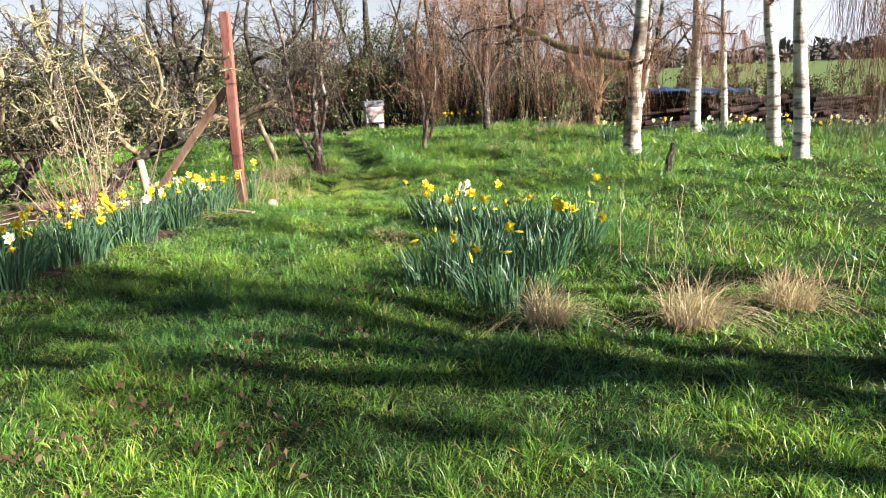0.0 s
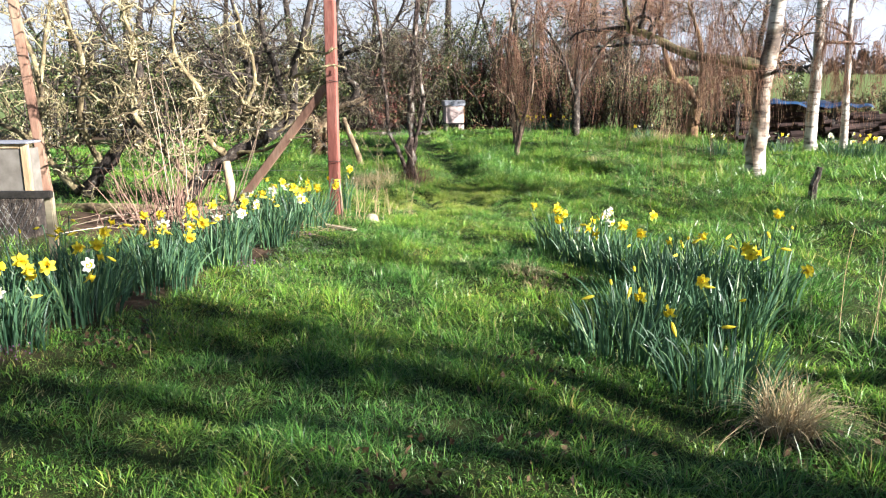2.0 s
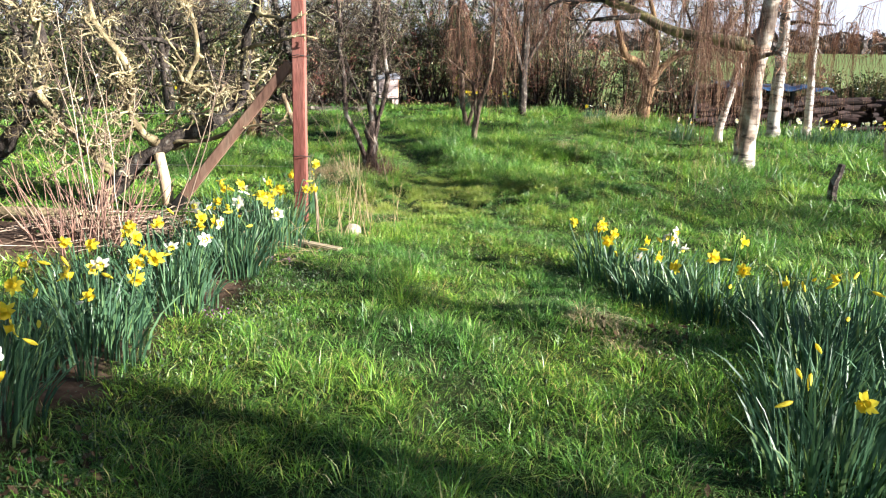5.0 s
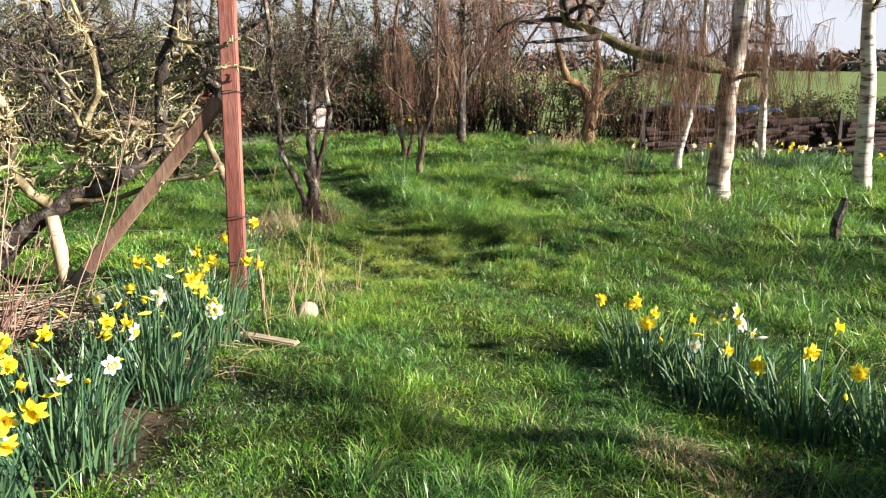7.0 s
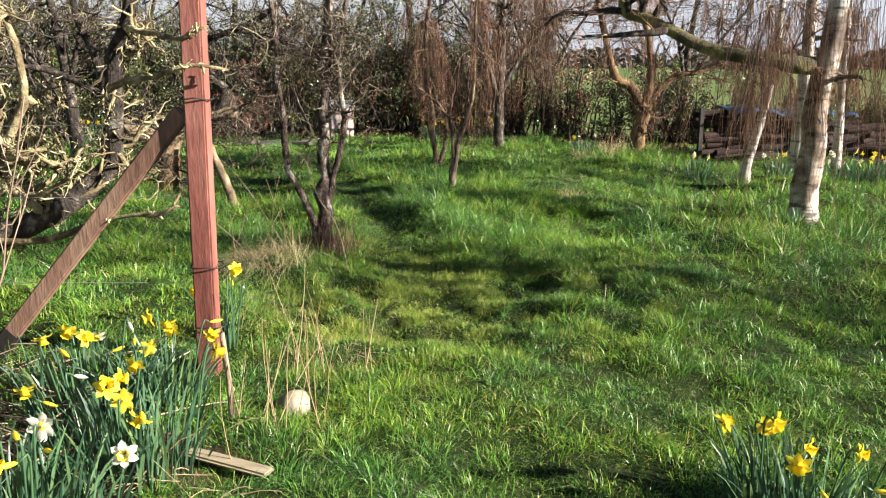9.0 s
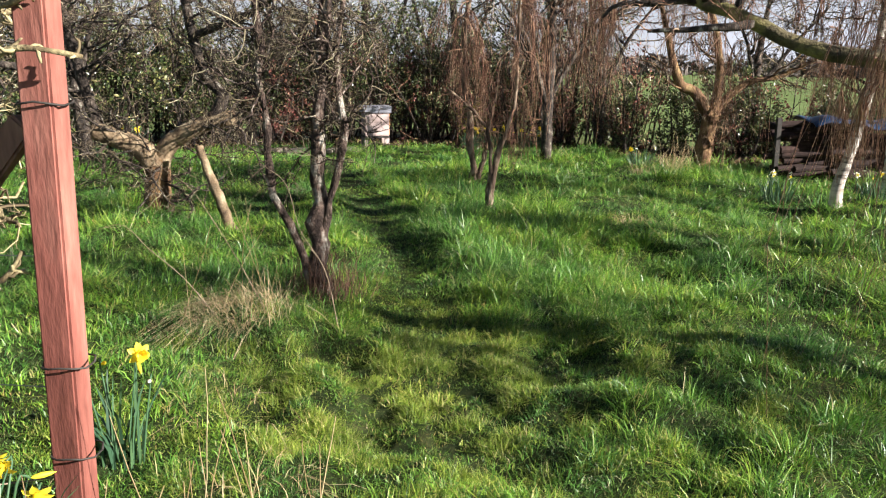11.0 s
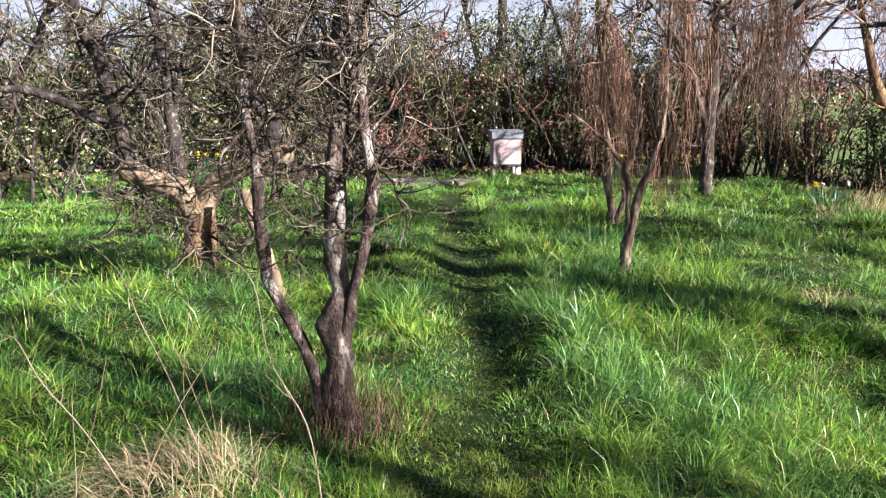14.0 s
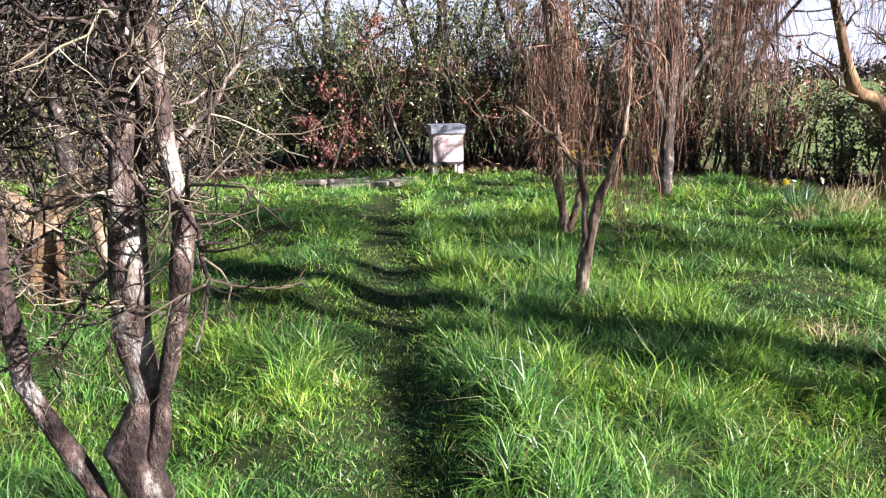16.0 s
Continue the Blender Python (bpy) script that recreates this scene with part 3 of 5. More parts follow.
def log_pile():
    p = thing("log_pile", "long dark log pile partly covered by a blue tarpaulin", "log pile")
    r = np.random.default_rng(3)
    x0, x1 = 5.0, 9.8
    for k in range(190):
        u = r.uniform(0, 1)
        rad = r.uniform(0.03, 0.075)
        row = (k % 9 if u < 0.24 else k % 7) * 0.75
        x, z = x0 + u * (x1 - x0), 0.08 + row * 0.13
        y = 19.9 - 0.12 * (x - x0) + r.normal(0, 0.05)
        g = float(ground_z(x, y))
        L = r.uniform(0.7, 1.3)
        a = r.normal(0, 0.12)
        line = np.array([[x - L / 2 * np.cos(a), y + r.normal(0, 0.08), g + z - 0.03], [x, y, g + z], [x + L / 2 * np.cos(a), y + r.normal(0, 0.08), g + z + r.normal(0, 0.03)]])
        put("log", tubes(line[None], np.full((1, 3), rad), 9), log_mat, p)
    for x in (x0 - 0.35, x0 + 1.6, x1 - 1.2, x1 + 0.4):
        y = 19.75 - 0.12 * (x - x0)
        g = float(ground_z(x, y))
        put("stake", timber((x, y, g - 0.1), (x, y, g + 0.95), 0.08, 0.08), black_rail, p, "dark wooden stake")
    X, Y = np.meshgrid(np.linspace(x0 + 0.1, x0 + 2.3, 46), np.linspace(-0.42, 0.42, 14), indexing="ij")
    g = ground_z(X, 19.9 + 0 * X)
    Z = g + 0.93 - 0.55 * np.clip(np.abs(Y) - 0.3, 0, 1) + 0.03 * np.sin(5 * X + 3 * Y) + 0.02 * np.sin(13 * X - 6 * Y)
    V = np.stack([X, 19.9 - 0.12 * (X - x0) + Y, Z], -1).reshape(-1, 3)
    i, j = np.meshgrid(np.arange(45), np.arange(13), indexing="ij")
    b = i * 14 + j
    sheet = part("tarpaulin", mesh_np("tarpaulin", V, [np.stack([b, b + 14, b + 15, b + 1], -1).reshape(-1, 4)], tarp_mat), p, "creased blue tarpaulin")
    s = sheet.modifiers.new("thick", "SOLIDIFY")
    s.thickness = 0.006


log_pile()

# ---- trees ----


def tree(name, label, stems, levels, barks, twig_mat, seed, sides=10, gnarl=0.1, category="tree", extra=()):
    """stems: (points, radii); levels: (n, lo, hi, angle, length, thick, wob, trop, K) from limbs to twigs."""
    r = np.random.default_rng(seed)
    t = thing(name, label, category)
    lines = [smooth_line(p, q, 18) for p, q in stems]
    lines = [rough_up(a, b, gnarl, r) for a, b in lines]
    P, R = np.stack([a for a, _ in lines]), np.stack([b for _, b in lines])
    for k in range(len(lines)):
        part("trunk" if k == 0 else "stem", mesh_np("trunk", *tubes(P[k:k + 1], R[k:k + 1], sides), barks[min(k, len(barks) - 1)]), t)
    made = []
    for depth, (n, lo, hi, angle, length, thick, wob, trop, K) in enumerate(levels):
        start_p, d, L, rad = sprout(P, R, n, lo, hi, angle, length, thick, r)
        P, R = grow(start_p, d, L, rad, K, wob, trop, 0.3, r)
        made.append((P, R))
        last = depth >= len(levels) - 2
        if last:
            tagged(part("twig_mass", mesh_np("twig_mass", *tubes(P, R, 3), twig_mat), t), kind="stuff")
        else:
            for k in range(len(P)):
                part("limb", mesh_np("limb", *tubes(P[k:k + 1], R[k:k + 1], 5), barks[-1]), t)
    return t, made


def curtain(parent, starts, length, thick, seed, mat, spread=0.25, floor=0.12, name="twig_curtain", side=0):
    """Long thin twigs that hang from starts (n, 3), each with short side twigs."""
    r = np.random.default_rng(seed)
    S = np.asarray(starts, float)
    bunches = max(4, len(S) // 10)
    knots = S[r.permutation(len(S))[:bunches]]
    N = int(len(S) * 1.15)
    out = np.concatenate([r.normal(0, 1, (bunches, 2)), r.normal(0.25, 0.2, (bunches, 1))], 1)
    arms, arm_rad = grow(knots, out, r.uniform(0.07, 0.2, bunches) * (1 + 7 * spread), np.full(bunches, thick * 2.2), 6, 0.2, -0.22, 0.5, r)
    owner, along = r.integers(0, bunches, N), r.uniform(0.1, 1.0, N) * 4.999
    k, f = along.astype(int), (along % 1)[:, None]
    S = arms[owner, k] * (1 - f) + arms[owner, k + 1] * f
    D = unit(arms[owner, k + 1] - arms[owner, k]) * 0.3 + np.concatenate([r.normal(0, spread * 0.7 + 0.04, (N, 2)), -np.ones((N, 1)) * 0.7], 1)
    drop = r.uniform(0.4, 1.1, bunches)[owner]
    L = np.minimum(length * drop * r.uniform(0.45, 1.1, N), np.maximum((S[:, 2] - ground_z(S[:, 0], S[:, 1]) - floor) * r.uniform(0.75, 1.0, N), 0.15))
    P, R = grow(S, D, L, thick * r.uniform(0.7, 1.15, N), 8, 0.13, -0.3, 0.4, r)
    groups = [tubes(P, R, 3), tubes(arms, arm_rad, 3)]
    if side:
        a, d, l, q = sprout(P, R, side, 0.05, 0.95, 26, 0.2, thick * 0.8, r)
        Q, T = grow(a, d, np.minimum(l, np.maximum(a[:, 2] - ground_z(a[:, 0], a[:, 1]) - 0.05, 0.05)), q, 4, 0.08, -0.35, 0.5, r)
        groups.append(tubes(Q, T, 3))
    ob = part(name, mesh_np(name, *join(*groups), mat), parent, "fine reddish-brown hanging twigs")
    return tagged(ob, kind="stuff")


def tangle(parent, seed, n, centre, size, mat, length=0.8, thick=0.006):
    """A crown's mesh of fine bare branchlets, each with side twigs, drooping at the tips."""
    r = np.random.default_rng(seed)
    S = np.asarray(centre) + np.clip(r.normal(0, 1, (n, 3)), -2, 2) * np.asarray(size)
    P, R = grow(S, np.concatenate([r.normal(0, 1, (n, 2)), r.normal(0.15, 0.3, (n, 1))], 1), length * r.uniform(0.5, 1.2, n), thick * r.uniform(0.5, 1.2, n), 7, 0.3, -0.08, 0.35, r)
    a = sprout(P, R, 5, 0.1, 1.0, 45, length * 0.45, thick * 0.5, r)
    Q, T = grow(*a, 4, 0.25, -0.15, 0.5, r)
    return tagged(part("crown_twig", mesh_np("crown_twig", *join(tubes(P, R, 3), tubes(Q, T, 3)), mat), parent, "fine tangled crown twigs"), kind="stuff")


def blob(seed, n, centre, size):
    r = np.random.default_rng(seed)
    return np.asarray(centre) + r.normal(0, 1, (n, 3)) * np.asarray(size)


GZ = lambda x, y: float(ground_z(x, y))

# the lichened apple trained behind the post
leaning_apple, _ = tree("apple_tree", "gnarled leaning apple tree crusted with pale yellow lichen", [
    ([(-4.3, 10.0, GZ(-4.3, 10) - 0.1), (-3.92, 9.95, 0.32), (-3.56, 9.9, 0.63), (-3.2, 9.95, 0.8), (-2.95, 10.1, 0.93), (-2.85, 10.1, 1.15), (-2.78, 9.95, 1.55), (-2.62, 9.9, 1.95), (-2.5, 9.9, 2.5)],
     [0.085, 0.08, 0.075, 0.065, 0.06, 0.05, 0.042, 0.035, 0.02]),
    ([(-3.56, 9.9, 0.63), (-3.75, 9.8, 0.9), (-3.7, 9.7, 1.3), (-3.95, 9.65, 1.75), (-3.85, 9.6, 2.4)], [0.04, 0.03, 0.025, 0.021, 0.012]),
    ([(-3.92, 9.95, 0.35), (-4.3, 9.9, 0.75), (-4.5, 9.8, 1.2), (-4.4, 9.75, 1.8), (-4.6, 9.7, 2.5)], [0.04, 0.032, 0.027, 0.021, 0.012]),
    ([(-3.2, 9.95, 0.8), (-3.3, 9.8, 1.1), (-3.15, 9.75, 1.5), (-3.3, 9.7, 2.2)], [0.028, 0.022, 0.019, 0.012])],
    [(21, 0.12, 0.95, 70, 0.78, 0.017, 0.5, 0.03, 10), (9, 0.1, 1.0, 65, 0.25, 0.01, 0.6, 0.05, 6), (4, 0.2, 1.0, 60, 0.08, 0.0095, 0.4, 0.1, 3)],
    [bark_dark, bark_lichen], twig_lichen, 11, gnarl=0.3)
for k, (points, radii) in enumerate((
        ([(-2.8, 9.92, 1.45), (-2.62, 9.7, 1.5), (-2.42, 9.4, 1.53), (-2.27, 9.34, 1.57), (-2.12, 9.36, 1.55)], [0.02, 0.016, 0.013, 0.01, 0.006]),
        ([(-2.7, 9.9, 1.75), (-2.5, 9.7, 1.72), (-2.34, 9.42, 1.69), (-2.2, 9.38, 1.74)], [0.018, 0.014, 0.011, 0.006]),
        ([(-3.5, 9.9, 0.66), (-3.1, 9.75, 0.72), (-2.75, 9.6, 0.84), (-2.48, 9.5, 0.88), (-2.39, 9.48, 0.98)], [0.024, 0.018, 0.014, 0.01, 0.006]))):
    r = np.random.default_rng(110 + k)
    line, rad = rough_up(*smooth_line(points, radii, 14), 0.3, r)
    part("limb", mesh_np("limb", *tubes(line[None], rad[None], 6), bark_lichen), leaning_apple)
    q = sprout(line[None], rad[None], 12, 0.35, 1.0, 60, 0.09, 0.008, r)
    tagged(part("spur", mesh_np("spur", *tubes(*grow(*q, 5, 0.5, 0.05, 0.5, r), 4), twig_lichen), leaning_apple, "knobbly lichened spurs"), kind="stuff")
prop = thing("branch_prop", "pale barked wooden prop under a leaning apple trunk", "prop")
put("prop", tubes(np.array([[on_ground(-3.46, 9.78, -0.1), (-3.5, 9.8, 0.35), (-3.55, 9.86, 0.58)]]), np.array([[0.052, 0.05, 0.045]]), 9), cut_wood, prop, "", True)

tree("apple_tree", "old apple tree with dense pale lichened twigs", [
    ([(-5.75, 10.9, GZ(-5.7, 10.9) - 0.1), (-5.4, 10.85, 0.42), (-4.95, 10.8, 0.92), (-4.8, 10.7, 1.5), (-4.9, 10.6, 2.5)], [0.08, 0.07, 0.06, 0.045, 0.025]),
    ([(-5.75, 10.9, 0.1), (-6.2, 10.9, 0.7), (-6.1, 10.9, 1.4), (-6.4, 10.9, 2.6)], [0.05, 0.042, 0.035, 0.018]),
    ([(-6.2, 10.9, 0.7), (-6.9, 10.8, 1.2), (-7.4, 10.8, 1.9), (-7.6, 10.7, 2.7)], [0.04, 0.034, 0.026, 0.014]),
    ([(-5.4, 10.85, 0.42), (-5.5, 10.6, 1.0), (-5.3, 10.4, 1.6), (-5.5, 10.3, 2.5)], [0.045, 0.04, 0.03, 0.018])],
    [(22, 0.08, 1.0, 70, 0.95, 0.014, 0.5, 0.03, 9), (10, 0.1, 1.0, 65, 0.32, 0.009, 0.6, 0.05, 6), (3, 0.2, 1.0, 60, 0.1, 0.0085, 0.4, 0.1, 3)],
    [bark_dark, bark_lichen], twig_lichen, 12, gnarl=0.3)
tree("hazel_shrub", "tall twiggy shrub with pale yellowish stems", [
    ([(-8.3, 13.2, -0.2), (-8.2, 13.1, 1.2), (-8.0, 13.0, 3.4)], [0.05, 0.04, 0.015]),
    ([(-8.5, 13.2, -0.2), (-8.9, 13.1, 1.2), (-9.3, 13.0, 3.3)], [0.05, 0.04, 0.015]),
    ([(-8.0, 13.3, -0.2), (-7.5, 13.2, 1.0), (-7.0, 13.2, 3.0)], [0.05, 0.04, 0.015]),
    ([(-9.5, 12.2, -0.2), (-9.6, 12.1, 1.0), (-9.9, 12.2, 3.2)], [0.05, 0.04, 0.015])],
    [(16, 0.1, 1.0, 40, 1.1, 0.014, 0.2, 0.1, 7), (9, 0.15, 1.0, 45, 0.45, 0.008, 0.3, 0.05, 5)], [bark_lichen], twig_lichen, 13, category="shrub")

# the dark tree of several stems beside the path
bark_flaky = solid("flaky_grey_bark", [(0.3, (0.022, 0.016, 0.014)), (0.46, (0.065, 0.046, 0.038)), (0.55, (0.17, 0.12, 0.095)), (0.64, (0.4, 0.37, 0.32))], 13.0, (1, 1, 0.55), 0.9, 1.0, fine=70, distance=0.03)
mb = GZ(-1.82, 12.55)
multi, _ = tree("multi_stem_tree", "dark rough-barked small tree with three stems", [
    ([(-1.82, 12.55, mb - 0.1), (-1.82, 12.55, 0.3), (-1.81, 12.55, 0.72), (-1.80, 12.55, 1.3), (-1.75, 12.57, 1.95), (-1.63, 12.65, 2.9), (-1.52, 12.75, 3.9)], [0.1, 0.066, 0.056, 0.048, 0.038, 0.026, 0.013]),
    ([(-1.85, 12.53, mb + 0.02), (-1.95, 12.53, 0.35), (-2.09, 12.50, 0.65), (-2.13, 12.50, 1.05), (-2.16, 12.50, 1.5), (-2.21, 12.45, 2.2), (-2.52, 12.35, 3.4)], [0.046, 0.037, 0.031, 0.03, 0.026, 0.02, 0.01]),
    ([(-1.79, 12.55, 0.32), (-1.73, 12.53, 0.7), (-1.63, 12.50, 1.1), (-1.67, 12.50, 1.5), (-1.59, 12.45, 2.1), (-1.32, 12.35, 3.2)], [0.034, 0.03, 0.026, 0.022, 0.018, 0.009])],
    [(26, 0.4, 1.0, 58, 0.85, 0.009, 0.34, 0.05, 9), (9, 0.1, 1.0, 55, 0.42, 0.005, 0.38, 0.02, 6), (6, 0.15, 1.0, 50, 0.16, 0.0034, 0.3, 0.0, 4)],
    [bark_flaky], twig_dark, 21, 12, 0.3)
base_mat = leafy("brown_shoot", [(0.0, (0.06, 0.035, 0.025)), (0.6, (0.15, 0.085, 0.06)), (1.0, (0.26, 0.16, 0.11))], None, 0.0, 0.8, 0.2)
r5 = np.random.default_rng(5)
N = 230
root = np.stack([-1.78 + r5.normal(0, 0.13, N), 12.5 + r5.normal(0, 0.11, N), np.zeros(N)], 1)
root[:, 2] = ground_z(root[:, 0], root[:, 1])
P5, R5 = grow(root, np.stack([r5.normal(0.1, 0.2, N), r5.normal(0, 0.2, N), np.ones(N)], 1), r5.uniform(0.1, 0.36, N), np.full(N, 0.0024), 5, 0.12, 0.0, 0.5, r5)
tagged(part("base_growth", mesh_np("base_growth", *tubes(P5, R5, 3), base_mat), multi, "thin brown shoots round the base"), kind="stuff")

arm_wood = solid("sawn_pale_bark", [(0.3, (0.08, 0.055, 0.035)), (0.48, (0.23, 0.165, 0.1)), (0.7, (0.4, 0.32, 0.21))], 9.0, (1, 1, 1), 0.9, 0.8, fine=40, distance=0.015)

# the old apple with a forked, sawn trunk
tree("apple_tree", "old apple tree with a low forked, sawn-off trunk", [
    ([(-3.69, 15.3, GZ(-3.69, 15.3) - 0.1), (-3.69, 15.3, 0.25), (-3.68, 15.3, 0.45), (-3.69, 15.3, 0.64)], [0.17, 0.13, 0.125, 0.12]),
    ([(-3.68, 15.28, 0.54), (-3.78, 15.25, 0.7), (-3.95, 15.22, 0.8), (-4.25, 15.2, 0.9)], [0.11, 0.11, 0.1, 0.085]),
    ([(-3.69, 15.3, 0.52), (-3.55, 15.28, 0.76), (-3.38, 15.25, 0.88), (-3.15, 15.2, 0.98), (-2.87, 15.15, 1.04)], [0.1, 0.095, 0.085, 0.08, 0.07]),
    ([(-4.2, 15.3, 0.88), (-4.3, 15.3, 1.2), (-4.4, 15.3, 1.66), (-4.55, 15.2, 2.2), (-4.5, 15.0, 3.2)], [0.06, 0.055, 0.05, 0.04, 0.02]),
    ([(-3.1, 15.2, 1.0), (-2.97, 15.15, 1.25), (-3.12, 15.15, 1.42), (-3.24, 15.2, 1.8), (-3.3, 15.2, 2.4), (-3.1, 15.1, 3.2)], [0.065, 0.06, 0.055, 0.05, 0.035, 0.02]),
    ([(-4.3, 15.3, 1.2), (-4.9, 15.2, 1.5), (-5.4, 15.0, 1.6), (-5.9, 14.9, 2.2)], [0.04, 0.035, 0.03, 0.02]),
    ([(-3.24, 15.2, 1.8), (-2.6, 14.8, 2.0), (-2.2, 14.4, 2.3), (-1.9, 14.2, 2.9)], [0.035, 0.03, 0.025, 0.015])],
    [(16, 0.3, 1.0, 65, 1.2, 0.014, 0.4, 0.0, 9), (10, 0.1, 1.0, 60, 0.45, 0.006, 0.45, 0.0, 6), (4, 0.2, 1.0, 55, 0.16, 0.004, 0.35, 0.05, 4)],
    [bark_sunlit, arm_wood, arm_wood, bark_dark], twig_dark, 31, gnarl=0.05)
prop = thing("branch_prop", "pale leaning log propping the old apple tree", "prop")
line, rad = rough_up(*smooth_line([on_ground(-2.86, 14.9, -0.1), (-2.98, 14.93, 0.22), (-3.08, 14.97, 0.46), (-3.2, 15.05, 0.78)], [0.06, 0.05, 0.048, 0.035], 14), 0.14)
put("prop", tubes(line[None], rad[None], 10), arm_wood, prop, "", True)

# weeping trees by the path
weep, _ = tree("weeping_tree", "slender red-brown weeping tree", [
    ([(-0.22, 18.8, GZ(-0.2, 18.8) - 0.1), (-0.28, 18.8, 0.58), (-0.38, 18.8, 1.38), (-0.35, 18.8, 2.27), (-0.1, 18.7, 3.2), (0.3, 18.5, 3.7)], [0.085, 0.05, 0.036, 0.03, 0.022, 0.012]),
    ([(-0.2, 18.8, GZ(-0.2, 18.8) - 0.05), (-0.08, 18.75, 0.3), (-0.02, 18.7, 0.75), (0.1, 18.7, 1.4)], [0.05, 0.034, 0.025, 0.012])],
    [(9, 0.4, 1.0, 55, 0.55, 0.012, 0.25, -0.12, 7), (8, 0.2, 1.0, 55, 0.4, 0.005, 0.25, -0.25, 5)], [bark_brown], twig_red, 41, gnarl=0.4)
curtain(weep, np.concatenate([blob(42, 110, (-0.42, 18.6, 2.5), (0.08, 0.12, 0.5)), blob(43, 40, (-0.3, 18.5, 1.6), (0.12, 0.2, 0.4))]), 1.9, 0.0038, 44, twig_red, 0.1, 0.35, side=3)
weep2, _ = tree("weeping_tree", "small leaning weeping tree with two stems", [
    ([(-0.3, 16.3, GZ(-0.3, 16.3) - 0.1), (-0.2, 16.3, 0.44), (-0.05, 16.3, 0.92), (0.03, 16.3, 1.5), (0.03, 16.3, 2.3), (0.15, 16.3, 3.0)], [0.05, 0.033, 0.026, 0.021, 0.016, 0.009]),
    ([(-0.29, 16.32, 0.05), (-0.24, 16.3, 0.51), (-0.3, 16.3, 0.83), (-0.46, 16.3, 1.06), (-0.75, 16.2, 1.3)], [0.03, 0.024, 0.02, 0.015, 0.008])],
    [(9, 0.4, 1.0, 50, 0.4, 0.008, 0.25, -0.12, 7), (7, 0.2, 1.0, 50, 0.3, 0.004, 0.25, -0.25, 5)], [bark_brown], twig_red, 45, gnarl=0.4)
curtain(weep2, np.concatenate([blob(46, 110, (0.06, 16.3, 2.3), (0.06, 0.1, 0.5)), blob(47, 50, (0.12, 16.3, 1.4), (0.07, 0.12, 0.4))]), 1.8, 0.0032, 48, twig_red, 0.1, 0.4, side=4)

# birches on the grass to the east


def birch(label, base, top, r0, seed, bend=0.1, limbs=7, extra=(), bark=birch_mat):
    x, y = base
    g = GZ(x, y)
    mid = ((x + top[0]) / 2 + bend, (y + top[1]) / 2, top[2] * 0.5)
    stems = [([(x, y, g - 0.15), (x, y, g + 0.25), mid, top, (top[0] + 0.1, top[1], top[2] + 2.6)], [r0 * 1.25, r0, r0 * 0.85, r0 * 0.72, r0 * 0.3])]
    return tree("birch_tree", label, stems + list(extra), [(limbs, 0.5, 1.0, 60, 1.5, r0 * 0.3, 0.18, 0.0, 8), (8, 0.15, 1.0, 45, 0.7, 0.007, 0.2, -0.05, 6), (5, 0.2, 1.0, 40, 0.35, 0.0035, 0.15, -0.15, 5)],
                [bark, moss_bark, bark_dark], twig_red, seed, 14, 0.07)


limb = ([(3.2, 13.75, 1.55), (2.85, 13.85, 1.6), (2.5, 14.0, 1.65), (2.15, 14.2, 1.76), (1.85, 14.35, 1.93), (1.6, 14.5, 2.06), (1.42, 14.6, 2.12), (1.4, 14.65, 2.35), (1.3, 14.8, 2.9)],
        [0.1, 0.085, 0.072, 0.068, 0.062, 0.062, 0.06, 0.045, 0.025])
b_a, _ = birch("birch with a scarred white trunk and a mossy limb", (3.24, 13.75), (3.41, 13.75, 2.33), 0.15, 51, -0.05, 8, [limb], birch_old)
curtain(b_a, np.concatenate([blob(52, 110, (0.85, 16.8, 2.5), (0.08, 0.16, 0.35)), blob(53, 36, (1.7, 17.2, 2.6), (0.4, 0.4, 0.3))]), 2.3, 0.0036, 54, twig_red, 0.06, 0.3, side=3)
for k, (c, q) in enumerate((((2.1, 16.2, 2.65), (0.9, 0.5, 0.32)), ((3.6, 16.4, 2.6), (0.8, 0.5, 0.35)), ((0.6, 17.4, 2.95), (0.6, 0.5, 0.2)))):
    tangle(b_a, 150 + k, 230, c, q, twig_dark if k == 1 else twig_red)
curtain(b_a, np.concatenate([blob(58, 170, (2.6, 13.6, 1.75), (0.32, 0.2, 0.18)), blob(59, 90, (3.0, 14.6, 2.2), (0.3, 0.4, 0.3))]), 1.2, 0.0036, 60, twig_red, 0.15, 0.35, side=3)
birch("slim birch with banded white bark", (5.72, 18.4), (5.75, 18.4, 2.6), 0.125, 61, 0.02)
birch("slim pale birch with smooth bark", (6.3, 18.2), (6.25, 18.2, 2.6), 0.075, 62, 0.0)
b_d, _ = birch("straight birch with white bark flecked dark", (6.1, 15.0), (5.95, 15.0, 2.4), 0.125, 63, 0.03)
b_f, _ = birch("birch with a bright white trunk and dark knots", (5.35, 12.15), (5.25, 12.15, 2.25), 0.12, 64, 0.02)
# crown twigs added above the view to shade the grass further left
tangle(b_f, 161, 200, (5.2, 12.2, 3.7), (0.8, 0.7, 0.45), twig_dark, 0.9, 0.008)
b_e, _ = birch("thin leaning birch with a white base", (3.95, 16.55), (4.2, 16.5, 1.6), 0.07, 65, 0.02, 6)
curtain(b_e, np.concatenate([blob(66, 150, (3.75, 16.3, 1.75), (0.32, 0.3, 0.35)), blob(67, 110, (2.6, 17.6, 2.1), (0.4, 0.4, 0.4))]), 1.6, 0.0035, 68, twig_red, 0.14, 0.35, side=3)
